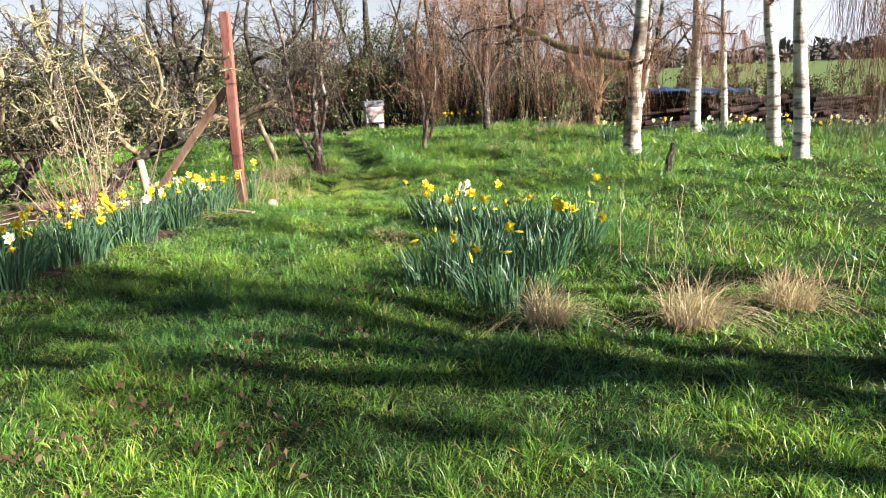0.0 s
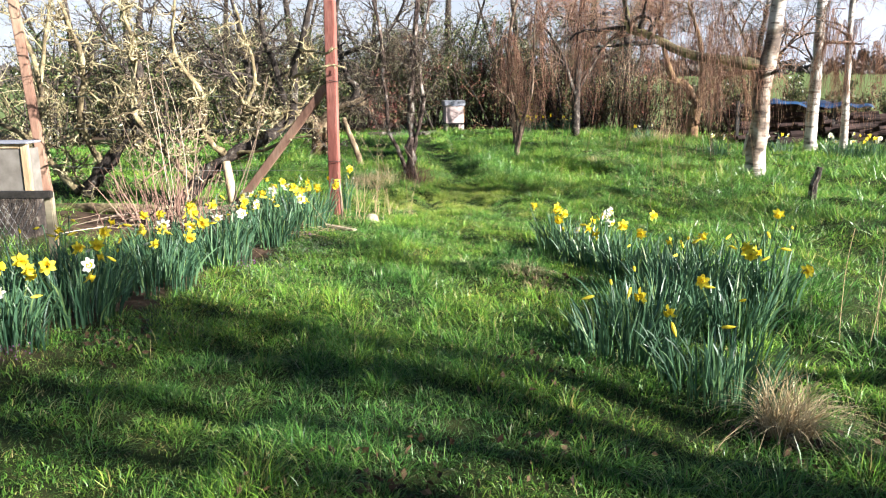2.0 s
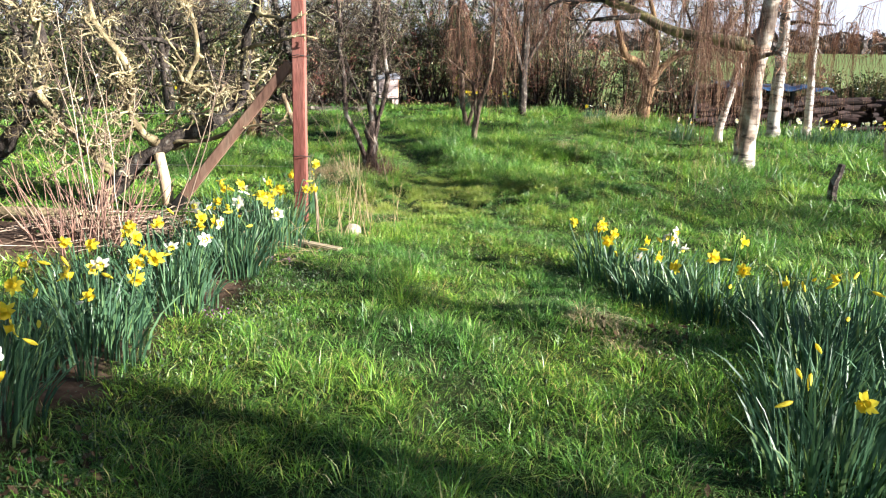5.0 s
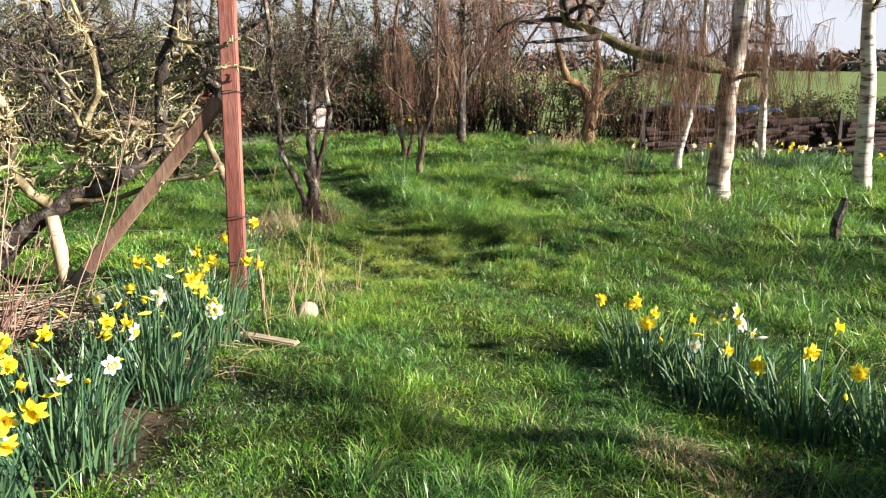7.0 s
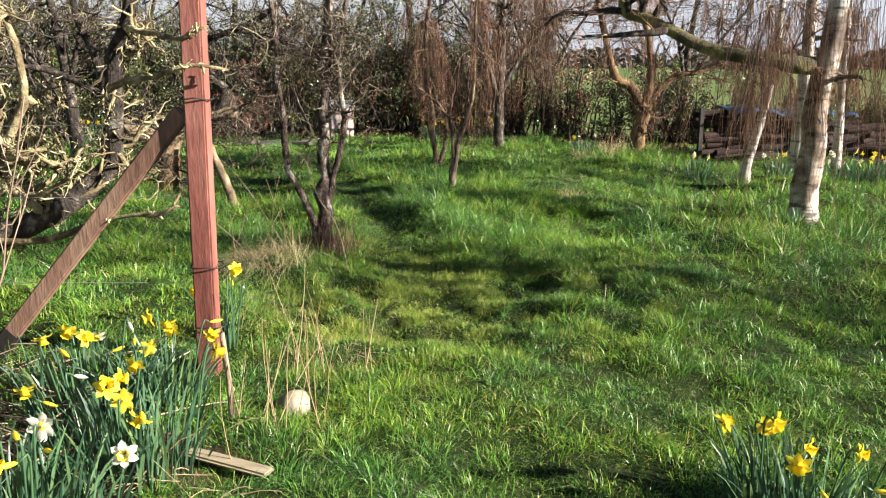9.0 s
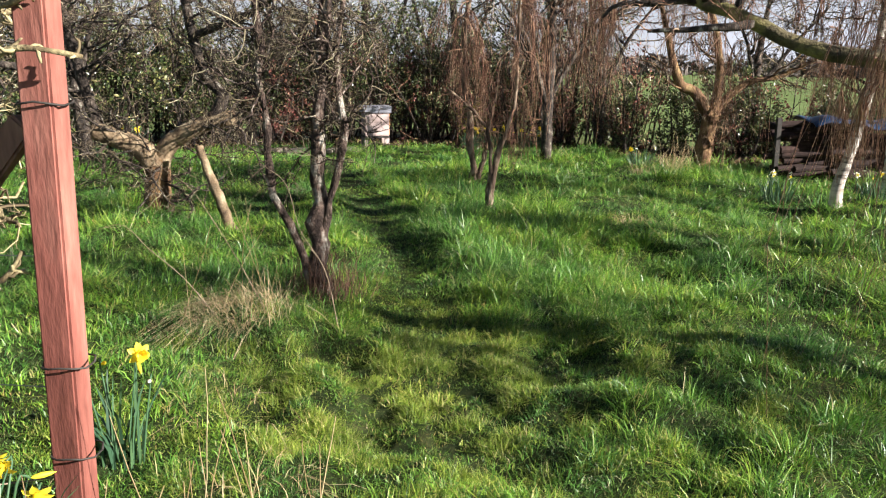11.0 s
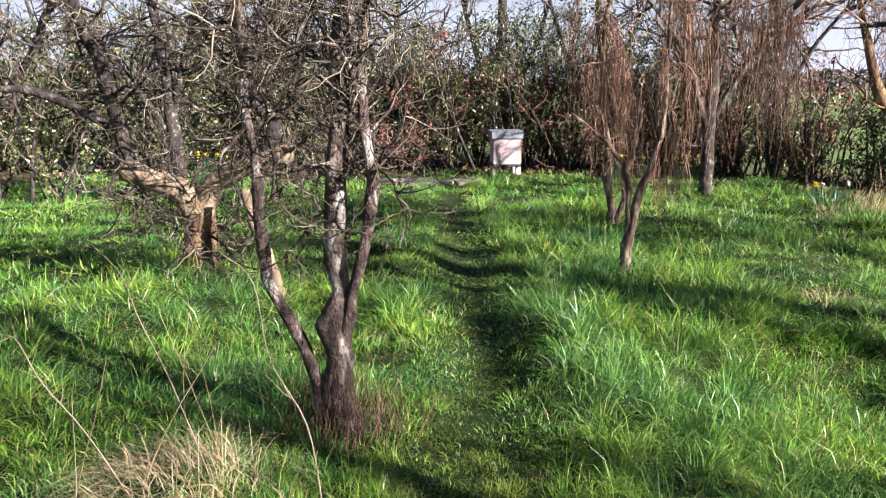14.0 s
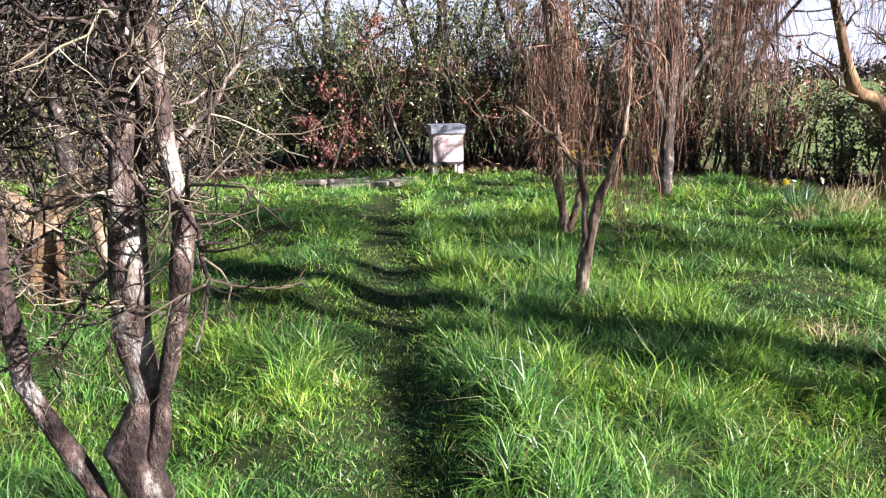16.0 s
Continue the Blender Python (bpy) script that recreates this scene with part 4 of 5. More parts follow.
curtain(b_d, np.concatenate([blob(69, 190, (6.1, 17.0, 1.9), (0.42, 0.3, 0.35)), blob(70, 120, (5.4, 16.6, 2.2), (0.3, 0.3, 0.3))]), 1.8, 0.0035, 71, twig_red, 0.16, 0.2, side=3)

near_weep, _ = tree("weeping_birch", "weeping birch with long brown hanging twigs", [
    ([(6.3, 8.4, GZ(6.3, 8.4) - 0.1), (6.25, 8.5, 1.0), (6.0, 8.6, 2.2), (5.6, 8.7, 3.2), (4.9, 8.8, 3.7)], [0.14, 0.12, 0.1, 0.07, 0.03])],
    [(7, 0.4, 1.0, 55, 1.3, 0.02, 0.2, 0.0, 8), (6, 0.2, 1.0, 50, 0.6, 0.006, 0.2, -0.1, 6)], [birch_mat, bark_dark], twig_red, 72, 12)
curtain(near_weep, np.concatenate([blob(73, 200, (4.75, 8.85, 2.5), (0.2, 0.35, 0.5)), blob(74, 36, (5.3, 8.6, 2.6), (0.35, 0.5, 0.45))]), 4.2, 0.003, 75, twig_red, 0.08, 0.1, side=4)

# high crown twigs, out of view, added to throw shade across the path
tangle(near_weep, 160, 170, (5.3, 8.8, 3.5), (0.75, 0.6, 0.4), twig_dark, 0.9, 0.008)
# two thin drifts of hanging twig tips above the grass, on one long bough
bough_tips = thing("hanging_twig_tips", "thin reddish twig tips trailing into the grass", "twig_mass")
line, rad = smooth_line([(3.3, 13.75, 3.6), (2.6, 12.6, 4.3), (1.7, 11.0, 4.4), (1.15, 10.1, 4.1)], [0.05, 0.04, 0.025, 0.012], 16)
put("bough", tubes(line[None], rad[None], 6), bark_dark, bough_tips, "long bare bough overhead", True)
tips = np.concatenate([blob(55, 60, (0.95, 10.05, 4.0), (0.05, 0.08, 0.1)), blob(56, 60, (1.36, 10.1, 4.1), (0.05, 0.08, 0.1))])
curtain(bough_tips, tips, 9, 0.0024, 57, twig_red, 0.02, 0.03, side=4)

fk = GZ(4.1, 21.3)
tree("fruit_tree", "old fruit tree, bark painted sunlit orange, forking low into three", [
    ([(4.0, 21.3, fk - 0.1), (4.03, 21.3, 0.15), (4.08, 21.3, 0.46), (4.13, 21.3, 0.8)], [0.17, 0.14, 0.13, 0.15]),
    ([(4.1, 21.3, 0.72), (3.85, 21.3, 1.1), (3.5, 21.3, 1.33), (3.28, 21.3, 2.06), (3.05, 21.3, 2.9)], [0.11, 0.095, 0.085, 0.06, 0.03]),
    ([(4.13, 21.3, 0.75), (4.22, 21.3, 1.31), (4.12, 21.3, 2.1), (3.8, 21.3, 3.0)], [0.1, 0.08, 0.06, 0.03]),
    ([(4.16, 21.3, 0.75), (4.45, 21.3, 1.12), (4.8, 21.25, 1.35), (5.3, 21.2, 1.45), (5.9, 21.0, 1.8)], [0.09, 0.07, 0.055, 0.045, 0.025])],
    [(9, 0.35, 1.0, 50, 1.2, 0.022, 0.25, 0.08, 8), (8, 0.15, 1.0, 50, 0.5, 0.009, 0.3, 0.03, 6), (5, 0.2, 1.0, 50, 0.2, 0.005, 0.3, 0.0, 4)],
    [bark_sunlit], twig_dark, 81, 12, 0.1)

# ---- hedge and wood behind ----


def shrub(x, y, h, w, seed, leaf=None, leaves=0, name="hedge_shrub", label="bare twiggy hedge shrub with some leaves", stems=7, twig=None, leaf_size=0.035):
    r = np.random.default_rng(seed)
    t = thing(name, label, "shrub")
    g = GZ(x, y)
    S = np.stack([x + r.normal(0, w * 0.3, stems), y + r.normal(0, 0.2, stems), np.full(stems, g - 0.05)], 1)
    D = np.stack([r.normal(0, 0.3, stems), r.normal(0, 0.2, stems), np.ones(stems)], 1)
    P, R = grow(S, D, h * r.uniform(0.7, 1.1, stems), r.uniform(0.014, 0.035, stems), 8, 0.12, 0.05, 0.25, r)
    for k in range(stems):
        part("stem", mesh_np("stem", *tubes(P[k:k + 1], R[k:k + 1], 5), bark_dark), t)
    a = sprout(P, R, 8, 0.06, 1.0, 50, h * 0.3, 0.01, r)
    P1, R1 = grow(*a, 6, 0.22, 0.06, 0.3, r)
    b = sprout(P1, R1, 3, 0.15, 1.0, 50, h * 0.14, 0.006, r)
    P2, R2 = grow(*b, 3, 0.3, 0.0, 0.4, r)
    tagged(part("twig_mass", mesh_np("twig_mass", *join(tubes(P1, R1, 3), tubes(P2, R2, 3)), twig or hedge_twig), t), kind="stuff")
    if leaves:
        k = r.integers(0, len(P2), leaves)
        L = P2[k, r.integers(0, 3, leaves)] + r.normal(0, 0.05, (leaves, 3))
        L = L[L[:, 2] > GZ(x, y) + 0.08]
        tagged(part("foliage", mesh_np("foliage", *cards(L, r.uniform(0.5, 1.2, len(L)) * leaf_size, r), leaf or hedge_leaf), t), kind="stuff")
    return t


rh = np.random.default_rng(90)
for k, x in enumerate(np.concatenate([np.arange(-15.5, 13.5, 0.55), np.arange(-15.2, 2.5, 0.55)])):
    x = float(x + rh.normal(0, 0.12))
    y = float(hedge_y(x) + rh.normal(0, 0.2)) + (0.8 if k > 52 else 0.0)
    left = x < 2.2
    h = rh.uniform(2.3, 3.7) if left else rh.uniform(1.1, 1.5) + (0.4 if x < 5.2 else 0.0)
    kind = rh.random()
    shrub(x, y, h, 0.7, 200 + k, hedge_leaf, int(rh.uniform(1500, 2700) if left else rh.uniform(1700, 2900)), "hedge_shrub",
          "twiggy hedge shrub with small dark green leaves" if left else "low leafy field hedge shrub", 8 if left else 6)
for k, (x, y, h, mat, n, lab) in enumerate((
        (-2.9, 25.9, 2.6, red_leaf, 2400, "shrub with dark red spring leaves"), (-3.9, 25.6, 1.5, red_leaf, 900, "low shrub with russet leaves"),
        (-1.9, 26.2, 2.2, red_leaf, 1200, "shrub with reddish leaves"), (0.55, 24.9, 0.95, gorse_leaf, 500, "small yellow-green garden shrub"),
        (6.6, 22.6, 1.3, red_leaf, 700, "twiggy russet-leaved hedge shrub"), (8.2, 22.2, 1.3, red_leaf, 600, "twiggy russet-leaved hedge shrub"), (5.0, 22.9, 1.3, hedge_leaf, 1500, "dense dark green evergreen shrub"),
        (9.6, 22.0, 1.2, hedge_leaf, 1300, "dense dark green evergreen shrub"), (-6.0, 25.4, 1.9, hedge_leaf, 1200, "dense dark green evergreen shrub"), (-8.5, 25.0, 2.2, hedge_leaf, 1200, "dense dark green evergreen shrub"),
        (-11.0, 20.0, 3.0, hedge_leaf, 1600, "tall dark twiggy shrub behind the apple trees"), (-9.6, 20.5, 3.2, hedge_leaf, 1600, "tall dark twiggy shrub behind the apple trees"), (-8.2, 20.3, 3.0, hedge_leaf, 1600, "tall dark twiggy shrub behind the apple trees"), (-7.0, 21.4, 3.2, hedge_leaf, 1600, "tall dark twiggy shrub behind the apple trees"))):
    shrub(x, y, h, 0.6, 300 + k, mat, n, "garden_shrub", lab, 8, leaf_size=0.045)

for k, (x, y, h) in enumerate(((0.9, 24.9, 2.4), (1.5, 24.3, 2.2), (2.1, 24.5, 2.5), (2.7, 23.6, 2.3), (3.3, 23.2, 2.0), (2.4, 25.2, 2.8), (5.4, 22.6, 1.7), (1.0, 25.8, 3.0), (-0.6, 25.3, 2.4), (-1.0, 26.3, 3.0), (3.4, 24.6, 2.6))):
    shrub(x, y, h, 0.6, 340 + k, hedge_leaf if k % 2 else red_leaf, 500, "thicket_shrub", "brown twiggy thicket shrub in the hedge", 9, twig_red if k % 3 else twig_dark)

for k, (x, y, h, r0) in enumerate(((-13, 29, 6, 0.16), (-9.5, 28, 5.5, 0.13), (-6.8, 27.4, 6, 0.15), (-4.6, 27.6, 5.0, 0.1), (-2.2, 28, 6, 0.14), (0.2, 27.2, 5.5, 0.12), (2.0, 27.0, 5.5, 0.15),
                                   (3.0, 24.6, 4.6, 0.1), (-11.5, 22.5, 5, 0.13), (-9.0, 20.0, 4.5, 0.11), (-6.3, 20.5, 4.2, 0.1), (1.3, 21.6, 4.0, 0.09), (6.8, 26, 4.5, 0.1), (-14.0, 18.0, 5.0, 0.15))):
    lean = 0.4 * math.sin(k * 2.3)
    g = GZ(x, y)
    tree("bare_tree", "bare spring tree with a dark twiggy crown", [
        ([(x, y, g - 0.1), (x + lean * 0.2, y, 1.0), (x + lean * 0.5, y, 2.2), (x + lean, y, h * 0.7), (x + lean * 1.6, y, h)], [r0 * 1.2, r0, r0 * 0.85, r0 * 0.5, r0 * 0.15]),
        ([(x + lean * 0.2, y, 0.8), (x + lean - 0.5, y - 0.2, 2.0), (x + lean - 1.1, y - 0.3, h * 0.7)], [r0 * 0.6, r0 * 0.45, r0 * 0.2]),
        ([(x + lean * 0.2, y, 1.0), (x + lean + 0.6, y - 0.1, 2.1), (x + lean + 1.2, y - 0.4, h * 0.65)], [r0 * 0.55, r0 * 0.4, r0 * 0.2])],
        [(10, 0.25, 1.0, 55, 1.7, 0.028, 0.22, 0.03, 8), (7, 0.15, 1.0, 50, 0.75, 0.011, 0.28, 0.0, 5), (4, 0.2, 1.0, 50, 0.3, 0.006, 0.3, 0.0, 3)],
        [bark_dark], twig_dark, 400 + k, 8, 0.08)

# bare trees added beside the walk, out of its view, to cast shade on it
for k, (x, y, h) in enumerate(((7.6, 0.2, 5.2), (8.9, 0.0, 5.8), (11.3, -1.7, 6.2), (8.7, 2.0, 4.7))):
    g = GZ(x, y)
    tree("bare_tree", "unseen bare tree added to shade the walk", [
        ([(x, y, g - 0.1), (x + 0.1, y, 1.6), (x, y + 0.2, 3.2), (x + 0.2, y, h)], [0.15, 0.12, 0.09, 0.03]),
        ([(x, y + 0.15, 2.9), (x - 0.5, y + 0.5, h * 0.75), (x - 1.0, y + 0.9, h * 0.95)], [0.1, 0.08, 0.03]),
        ([(x, y + 0.15, 3.0), (x + 0.3, y - 0.8, h * 0.75), (x + 0.5, y - 1.3, h * 0.95)], [0.1, 0.08, 0.03])],
        [(5 if y > 1 else 10, 0.64, 1.0, 60, 1.2, 0.024, 0.25, 0.1, 8), (7, 0.1, 1.0, 50, 0.8, 0.013, 0.3, 0.0, 5), (3, 0.2, 1.0, 50, 0.4, 0.009, 0.3, 0.0, 3)], [bark_dark], twig_dark, 450 + k, 8, 0.08)


def far_treeline():
    r = np.random.default_rng(17)
    bits = []
    for k in range(150):
        a = radians(r.uniform(-62, 62))
        d = r.uniform(230, 290)
        x, y = d * math.sin(a), d * math.cos(a)
        h = r.uniform(3.0, 6.5)
        N = 110
        P = np.stack([x + r.normal(0, 4.5, N), y + r.normal(0, 2.5, N), r.uniform(-0.5, 1, N) ** 1 * h * 0.9], 1)
        P[:, 2] = np.abs(P[:, 2])
        bits.append(cards(P, r.uniform(0.8, 1.7, N), r))
    me = mesh_np("treeline", *join(*bits), far_wood, False)
    thing("far_treeline", "distant line of bare grey-brown trees", "trees", data=me, kind="stuff")


far_treeline()

# ---- bed: canes, dead stems, litter ----
r6 = np.random.default_rng(6)
canes = thing("cane_shrub", "thicket of thin reddish bare canes in the bed", "shrub")
N = 90
root = np.stack([r6.normal(-3.75, 0.2, N), r6.normal(8.6, 0.16, N), np.zeros(N)], 1)
root[:, 2] = ground_z(root[:, 0], root[:, 1])
P6, R6 = grow(root, np.stack([(root[:, 0] + 3.75) * 1.3 + r6.normal(0, 0.15, N), r6.normal(0, 0.2, N), np.ones(N)], 1), r6.uniform(0.25, 0.7, N), np.full(N, 0.005), 7, 0.07, 0.0, 0.4, r6)
tagged(part("cane_mass", mesh_np("cane_mass", *tubes(P6, R6, 4), cane_red), canes), kind="stuff")
N = 11
root = np.stack([r6.normal(-3.6, 0.2, N), r6.normal(8.7, 0.16, N), np.zeros(N)], 1)
root[:, 2] = ground_z(root[:, 0], root[:, 1])
P6, R6 = grow(root, np.stack([(root[:, 0] + 3.6) * 0.8, r6.normal(0, 0.1, N), np.ones(N)], 1), r6.uniform(1.1, 1.7, N), np.full(N, 0.0055), 8, 0.06, 0.02, 0.4, r6)
a = sprout(P6, R6, 5, 0.3, 1.0, 35, 0.4, 0.004, r6)
Q6, T6 = grow(*a, 5, 0.12, 0.05, 0.4, r6)
tagged(part("tall_cane_mass", mesh_np("tall_cane_mass", *join(tubes(P6, R6, 4), tubes(Q6, T6, 3)), twig_pale), canes, "tall pale branching canes"), kind="stuff")

N = 260
P = np.stack([r6.normal(-3.5, 0.45, N), r6.normal(8.9, 0.3, N), np.zeros(N)], 1)
P[:, 2] = ground_z(P[:, 0], P[:, 1]) + r6.uniform(0.01, 0.1, N)
D = np.stack([r6.normal(0, 1, N), r6.normal(0, 0.6, N), r6.normal(0, 0.08, N)], 1)
Pd, Rd = grow(P, D, r6.uniform(0.2, 0.6, N), np.full(N, 0.005), 4, 0.08, -0.02, 0.6, r6)
thing("dead_stems", "cut dead stems lying on the bed", "stems", data=mesh_np("dead_stems", *tubes(Pd, Rd, 3), twig_pale), kind="stuff")

N = 45
P = np.stack([r6.normal(-2.25, 0.16, N), r6.normal(8.0, 0.3, N), np.zeros(N)], 1)
P[:, 2] = ground_z(P[:, 0], P[:, 1]) + r6.uniform(0.02, 0.06, N)
Pd, Rd = grow(P, np.stack([r6.normal(0.3, 0.8, N), r6.normal(0, 0.7, N), r6.normal(0.25, 0.15, N)], 1), r6.uniform(0.12, 0.32, N), np.full(N, 0.0026), 6, 0.2, -0.14, 0.5, r6)
thing("dry_leaf_litter", "pale curled dry leaves along the bed edge", "dead leaves", data=mesh_np("dry_leaf_litter", *tubes(Pd, Rd, 3), straw_mat), kind="stuff")
stick = thing("garden_stick", "short brown stick upright beside the daffodils", "stick")
put("stick", tubes(np.array([[on_ground(-2.1, 8.78, -0.05), on_ground(-2.105, 8.78, 0.2), on_ground(-2.12, 8.77, 0.4)]]), np.array([[0.013, 0.012, 0.011]]), 7), bark_brown, stick, "", True)

purple = leafy("petal_purple", [(0.0, (0.2, 0.06, 0.2)), (1.0, (0.36, 0.15, 0.36))], None, 0.3, 0.5)
for x, y in ((-2.42, 6.75), (-2.2, 7.75), (-2.95, 4.75)):
    c = np.array([x, y, GZ(x, y) + 0.07]) + r6.normal(0, 1, (26, 3)) * np.array([0.05, 0.05, 0.012])
    thing("purple_flowers", "small cluster of low purple flowers", "flowers", data=mesh_np("purple_flowers", *cards(c, 0.007, r6), purple), kind="stuff")

weed_leaf = leafy("grey_green_weed", [(0.0, (0.035, 0.055, 0.03)), (0.6, (0.08, 0.115, 0.06)), (1.0, (0.16, 0.19, 0.12))], None, 0.2, 0.5, 0.3)
for k, (x, y, w, d, n) in enumerate(((-2.25, 6.7, 0.16, 0.35, 900), (-2.1, 7.6, 0.12, 0.25, 450), (-2.55, 5.6, 0.14, 0.35, 600), (-2.05, 8.9, 0.15, 0.15, 260))):
    r = np.random.default_rng(660 + k)
    P = np.stack([r.normal(x, w, n), r.normal(y, d, n), np.zeros(n)], 1)
    P[:, 2] = ground_z(P[:, 0], P[:, 1]) + r.uniform(0.01, 0.06, n)
    thing("bed_weed", "low grey-green weeds along the flower bed edge", "weeds", data=mesh_np("bed_weed", *cards(P, r.uniform(0.004, 0.011, n), r), weed_leaf), kind="stuff")

# ---- daffodils ----


def petal_ring(colour):
    V, F = [], []
    for k in range(6):
        a = k * math.pi / 3 + (0.12 if k % 2 else 0)
        c, s = math.cos(a), math.sin(a)
        lift = 0.004 if k % 2 else 0.0
        rows = [(0.006, 0.006, 0.0), (0.02, 0.014, 0.003), (0.034, 0.011, 0.001), (0.044, 0.001, -0.004)]
        b = len(V)
        for rad, w, z in rows:
            for sgn in (-1, 0, 1):
                V.append((rad * c - sgn * w * s, rad * s + sgn * w * c, z + lift + (0.003 if sgn else 0)))
        for i in range(3):
            for j in range(2):
                F.append((b + i * 3 + j, b + i * 3 + j + 1, b + i * 3 + j + 4, b + i * 3 + j + 3))
    return mesh_np("petals", np.array(V), [np.array(F)], colour)


PETALS = {"yellow": petal_ring(petal_yellow), "white": petal_ring(petal_white)}
TRUMPET = {"yellow": mesh_np("trumpet", *lathe([(0.004, 0.0), (0.013, 0.002), (0.0135, 0.018), (0.016, 0.028), (0.022, 0.034)], 14, 0.12), trumpet_mat),
           "white": mesh_np("trumpet", *lathe([(0.004, 0.0), (0.012, 0.002), (0.014, 0.012), (0.018, 0.018)], 14, 0.12), petal_yellow)}
bud_V, bud_F = lathe([(0.0005, 0.0), (0.006, 0.01), (0.0085, 0.028), (0.006, 0.048), (0.0005, 0.064)], 8)
BUDS = {"yellow": mesh_np("bud", bud_V, bud_F, petal_yellow), "white": mesh_np("bud", bud_V, bud_F, petal_white)}


def daffodils(x, y, w, d, leaves, tall, blooms, seed, white=0.2, buds=2):
    """One clump: strap leaves, and each flower with its stem and trumpet."""
    r = np.random.default_rng(seed)
    colour = "white and yellow" if white > 0.5 else "yellow"
    t = thing("daffodil_clump", f"clump of {colour} daffodils with blue-green strap leaves" if blooms > 2 else "leafy daffodil clump with few open yellow flowers", "daffodils", group="daffodils along the walk")
    leaves = int(leaves * 1.5)
    a, q = r.uniform(0, 2 * np.pi, leaves), np.sqrt(r.uniform(0, 1, leaves))
    off = np.stack([q * np.cos(a), q * np.sin(a)], 1)
    root = np.zeros((leaves, 3))
    root[:, 0], root[:, 1] = x + off[:, 0] * w, y + off[:, 1] * d
    root[:, 2] = ground_z(root[:, 0], root[:, 1]) - 0.01
    lean = off * 0.38 + r.normal(0, 0.15, (leaves, 2))
    h = tall * r.uniform(0.55, 1.12, leaves)
    me = mesh_np("foliage", *ribbons(root, lean, h, r.uniform(0.008, 0.014, leaves), 0.45, 5, r), daff_leaf)
    tagged(part("foliage", me, t), kind="stuff")
    for k in range(blooms + buds):
        a, q = r.uniform(0, 2 * np.pi), math.sqrt(r.uniform(0, 1))
        ox, oy = q * math.cos(a), q * math.sin(a)
        bx, by = x + ox * w * 0.9, y + oy * d * 0.9
        g = GZ(bx, by)
        top = np.array([bx + ox * 0.09 + r.normal(0, 0.03), by + oy * 0.09 + r.normal(0, 0.03), g + tall * r.uniform(0.78, 1.2)])
        face = radians(r.normal(-60, 65))
        head = top + np.array([math.cos(face) * 0.03, math.sin(face) * 0.03, -0.004])
        line, rad = smooth_line([(bx, by, g), (bx * 0.5 + top[0] * 0.5, by * 0.5 + top[1] * 0.5, g * 0.45 + top[2] * 0.55), top, head], [0.0045, 0.004, 0.0038, 0.0036], 9)
        part("stem", mesh_np("stem", *tubes(line[None], rad[None], 5), daff_leaf), t)
        tilt = 102 + r.normal(0, 24)
        at = Matrix.Translation(head) @ Euler((0, radians(tilt), face)).to_matrix().to_4x4() @ Matrix.Scale(r.uniform(0.9, 1.15), 4)
        kind = "white" if r.random() < white else "yellow"
        if k < blooms:
            f = part("flower", PETALS[kind], t, f"{kind} daffodil flower", at)
            part("trumpet", TRUMPET[kind], f, "yellow trumpet")
        else:
            part("bud", BUDS[kind], t, f"{kind} bud", at)


left_bed = ((-2.42, 8.4, 0.28, 0.26, 140, 0.36, 9, 0.2), (-2.72, 8.0, 0.28, 0.26, 130, 0.36, 5, 0.5), (-2.5, 7.75, 0.22, 0.22, 100, 0.34, 6, 0.5), (-2.88, 7.45, 0.28, 0.28, 130, 0.38, 7, 0.1), (-2.72, 7.05, 0.24, 0.26, 120, 0.36, 6, 0.35),
            (-3.05, 6.75, 0.28, 0.28, 130, 0.38, 5, 0.0), (-2.9, 6.3, 0.26, 0.26, 130, 0.38, 3, 0.7), (-3.2, 6.0, 0.26, 0.26, 120, 0.38, 3, 0.0), (-3.05, 5.55, 0.24, 0.22, 120, 0.36, 5, 0.4), (-3.4, 5.25, 0.26, 0.22, 120, 0.34, 6, 0.0), (-3.3, 6.15, 0.22, 0.2, 80, 0.36, 4, 0.0), (-3.25, 7.4, 0.25, 0.25, 70, 0.34, 5, 0.0),
            (-3.5, 5.8, 0.25, 0.24, 110, 0.36, 3, 0.0), (-2.72, 9.0, 0.28, 0.24, 120, 0.38, 6, 0.35), (-2.46, 9.1, 0.2, 0.18, 100, 0.36, 7, 0.05), (-2.32, 9.98, 0.1, 0.08, 22, 0.42, 2, 0.2), (-3.15, 5.0, 0.22, 0.2, 100, 0.32, 3, 0.3))
for k, (x, y, w, d, n, h, b, wh) in enumerate(left_bed):
    daffodils(x, y, w, d, n, h, max(2, round(b * 0.75)), 500 + k, wh, 3)
right_bed = ((-0.08, 7.95, 0.22, 0.24, 110, 0.36, 7, 0.2), (0.12, 7.5, 0.26, 0.24, 130, 0.37, 7, 0.5), (0.32, 7.15, 0.26, 0.22, 120, 0.37, 4, 0.1), (0.55, 6.8, 0.26, 0.24, 140, 0.4, 1, 0.0), (0.8, 6.5, 0.28, 0.24, 150, 0.4, 4, 0.0), (1.05, 6.25, 0.2, 0.2, 90, 0.38, 3, 0.0),
             (0.45, 6.2, 0.26, 0.28, 150, 0.38, 0, 0.0), (0.2, 5.65, 0.28, 0.26, 150, 0.38, 1, 0.0), (0.0, 5.2, 0.26, 0.24, 130, 0.36, 2, 0.0), (0.38, 4.8, 0.28, 0.26, 140, 0.36, 0, 0.0), (0.7, 5.7, 0.24, 0.24, 120, 0.38, 0, 0.0))
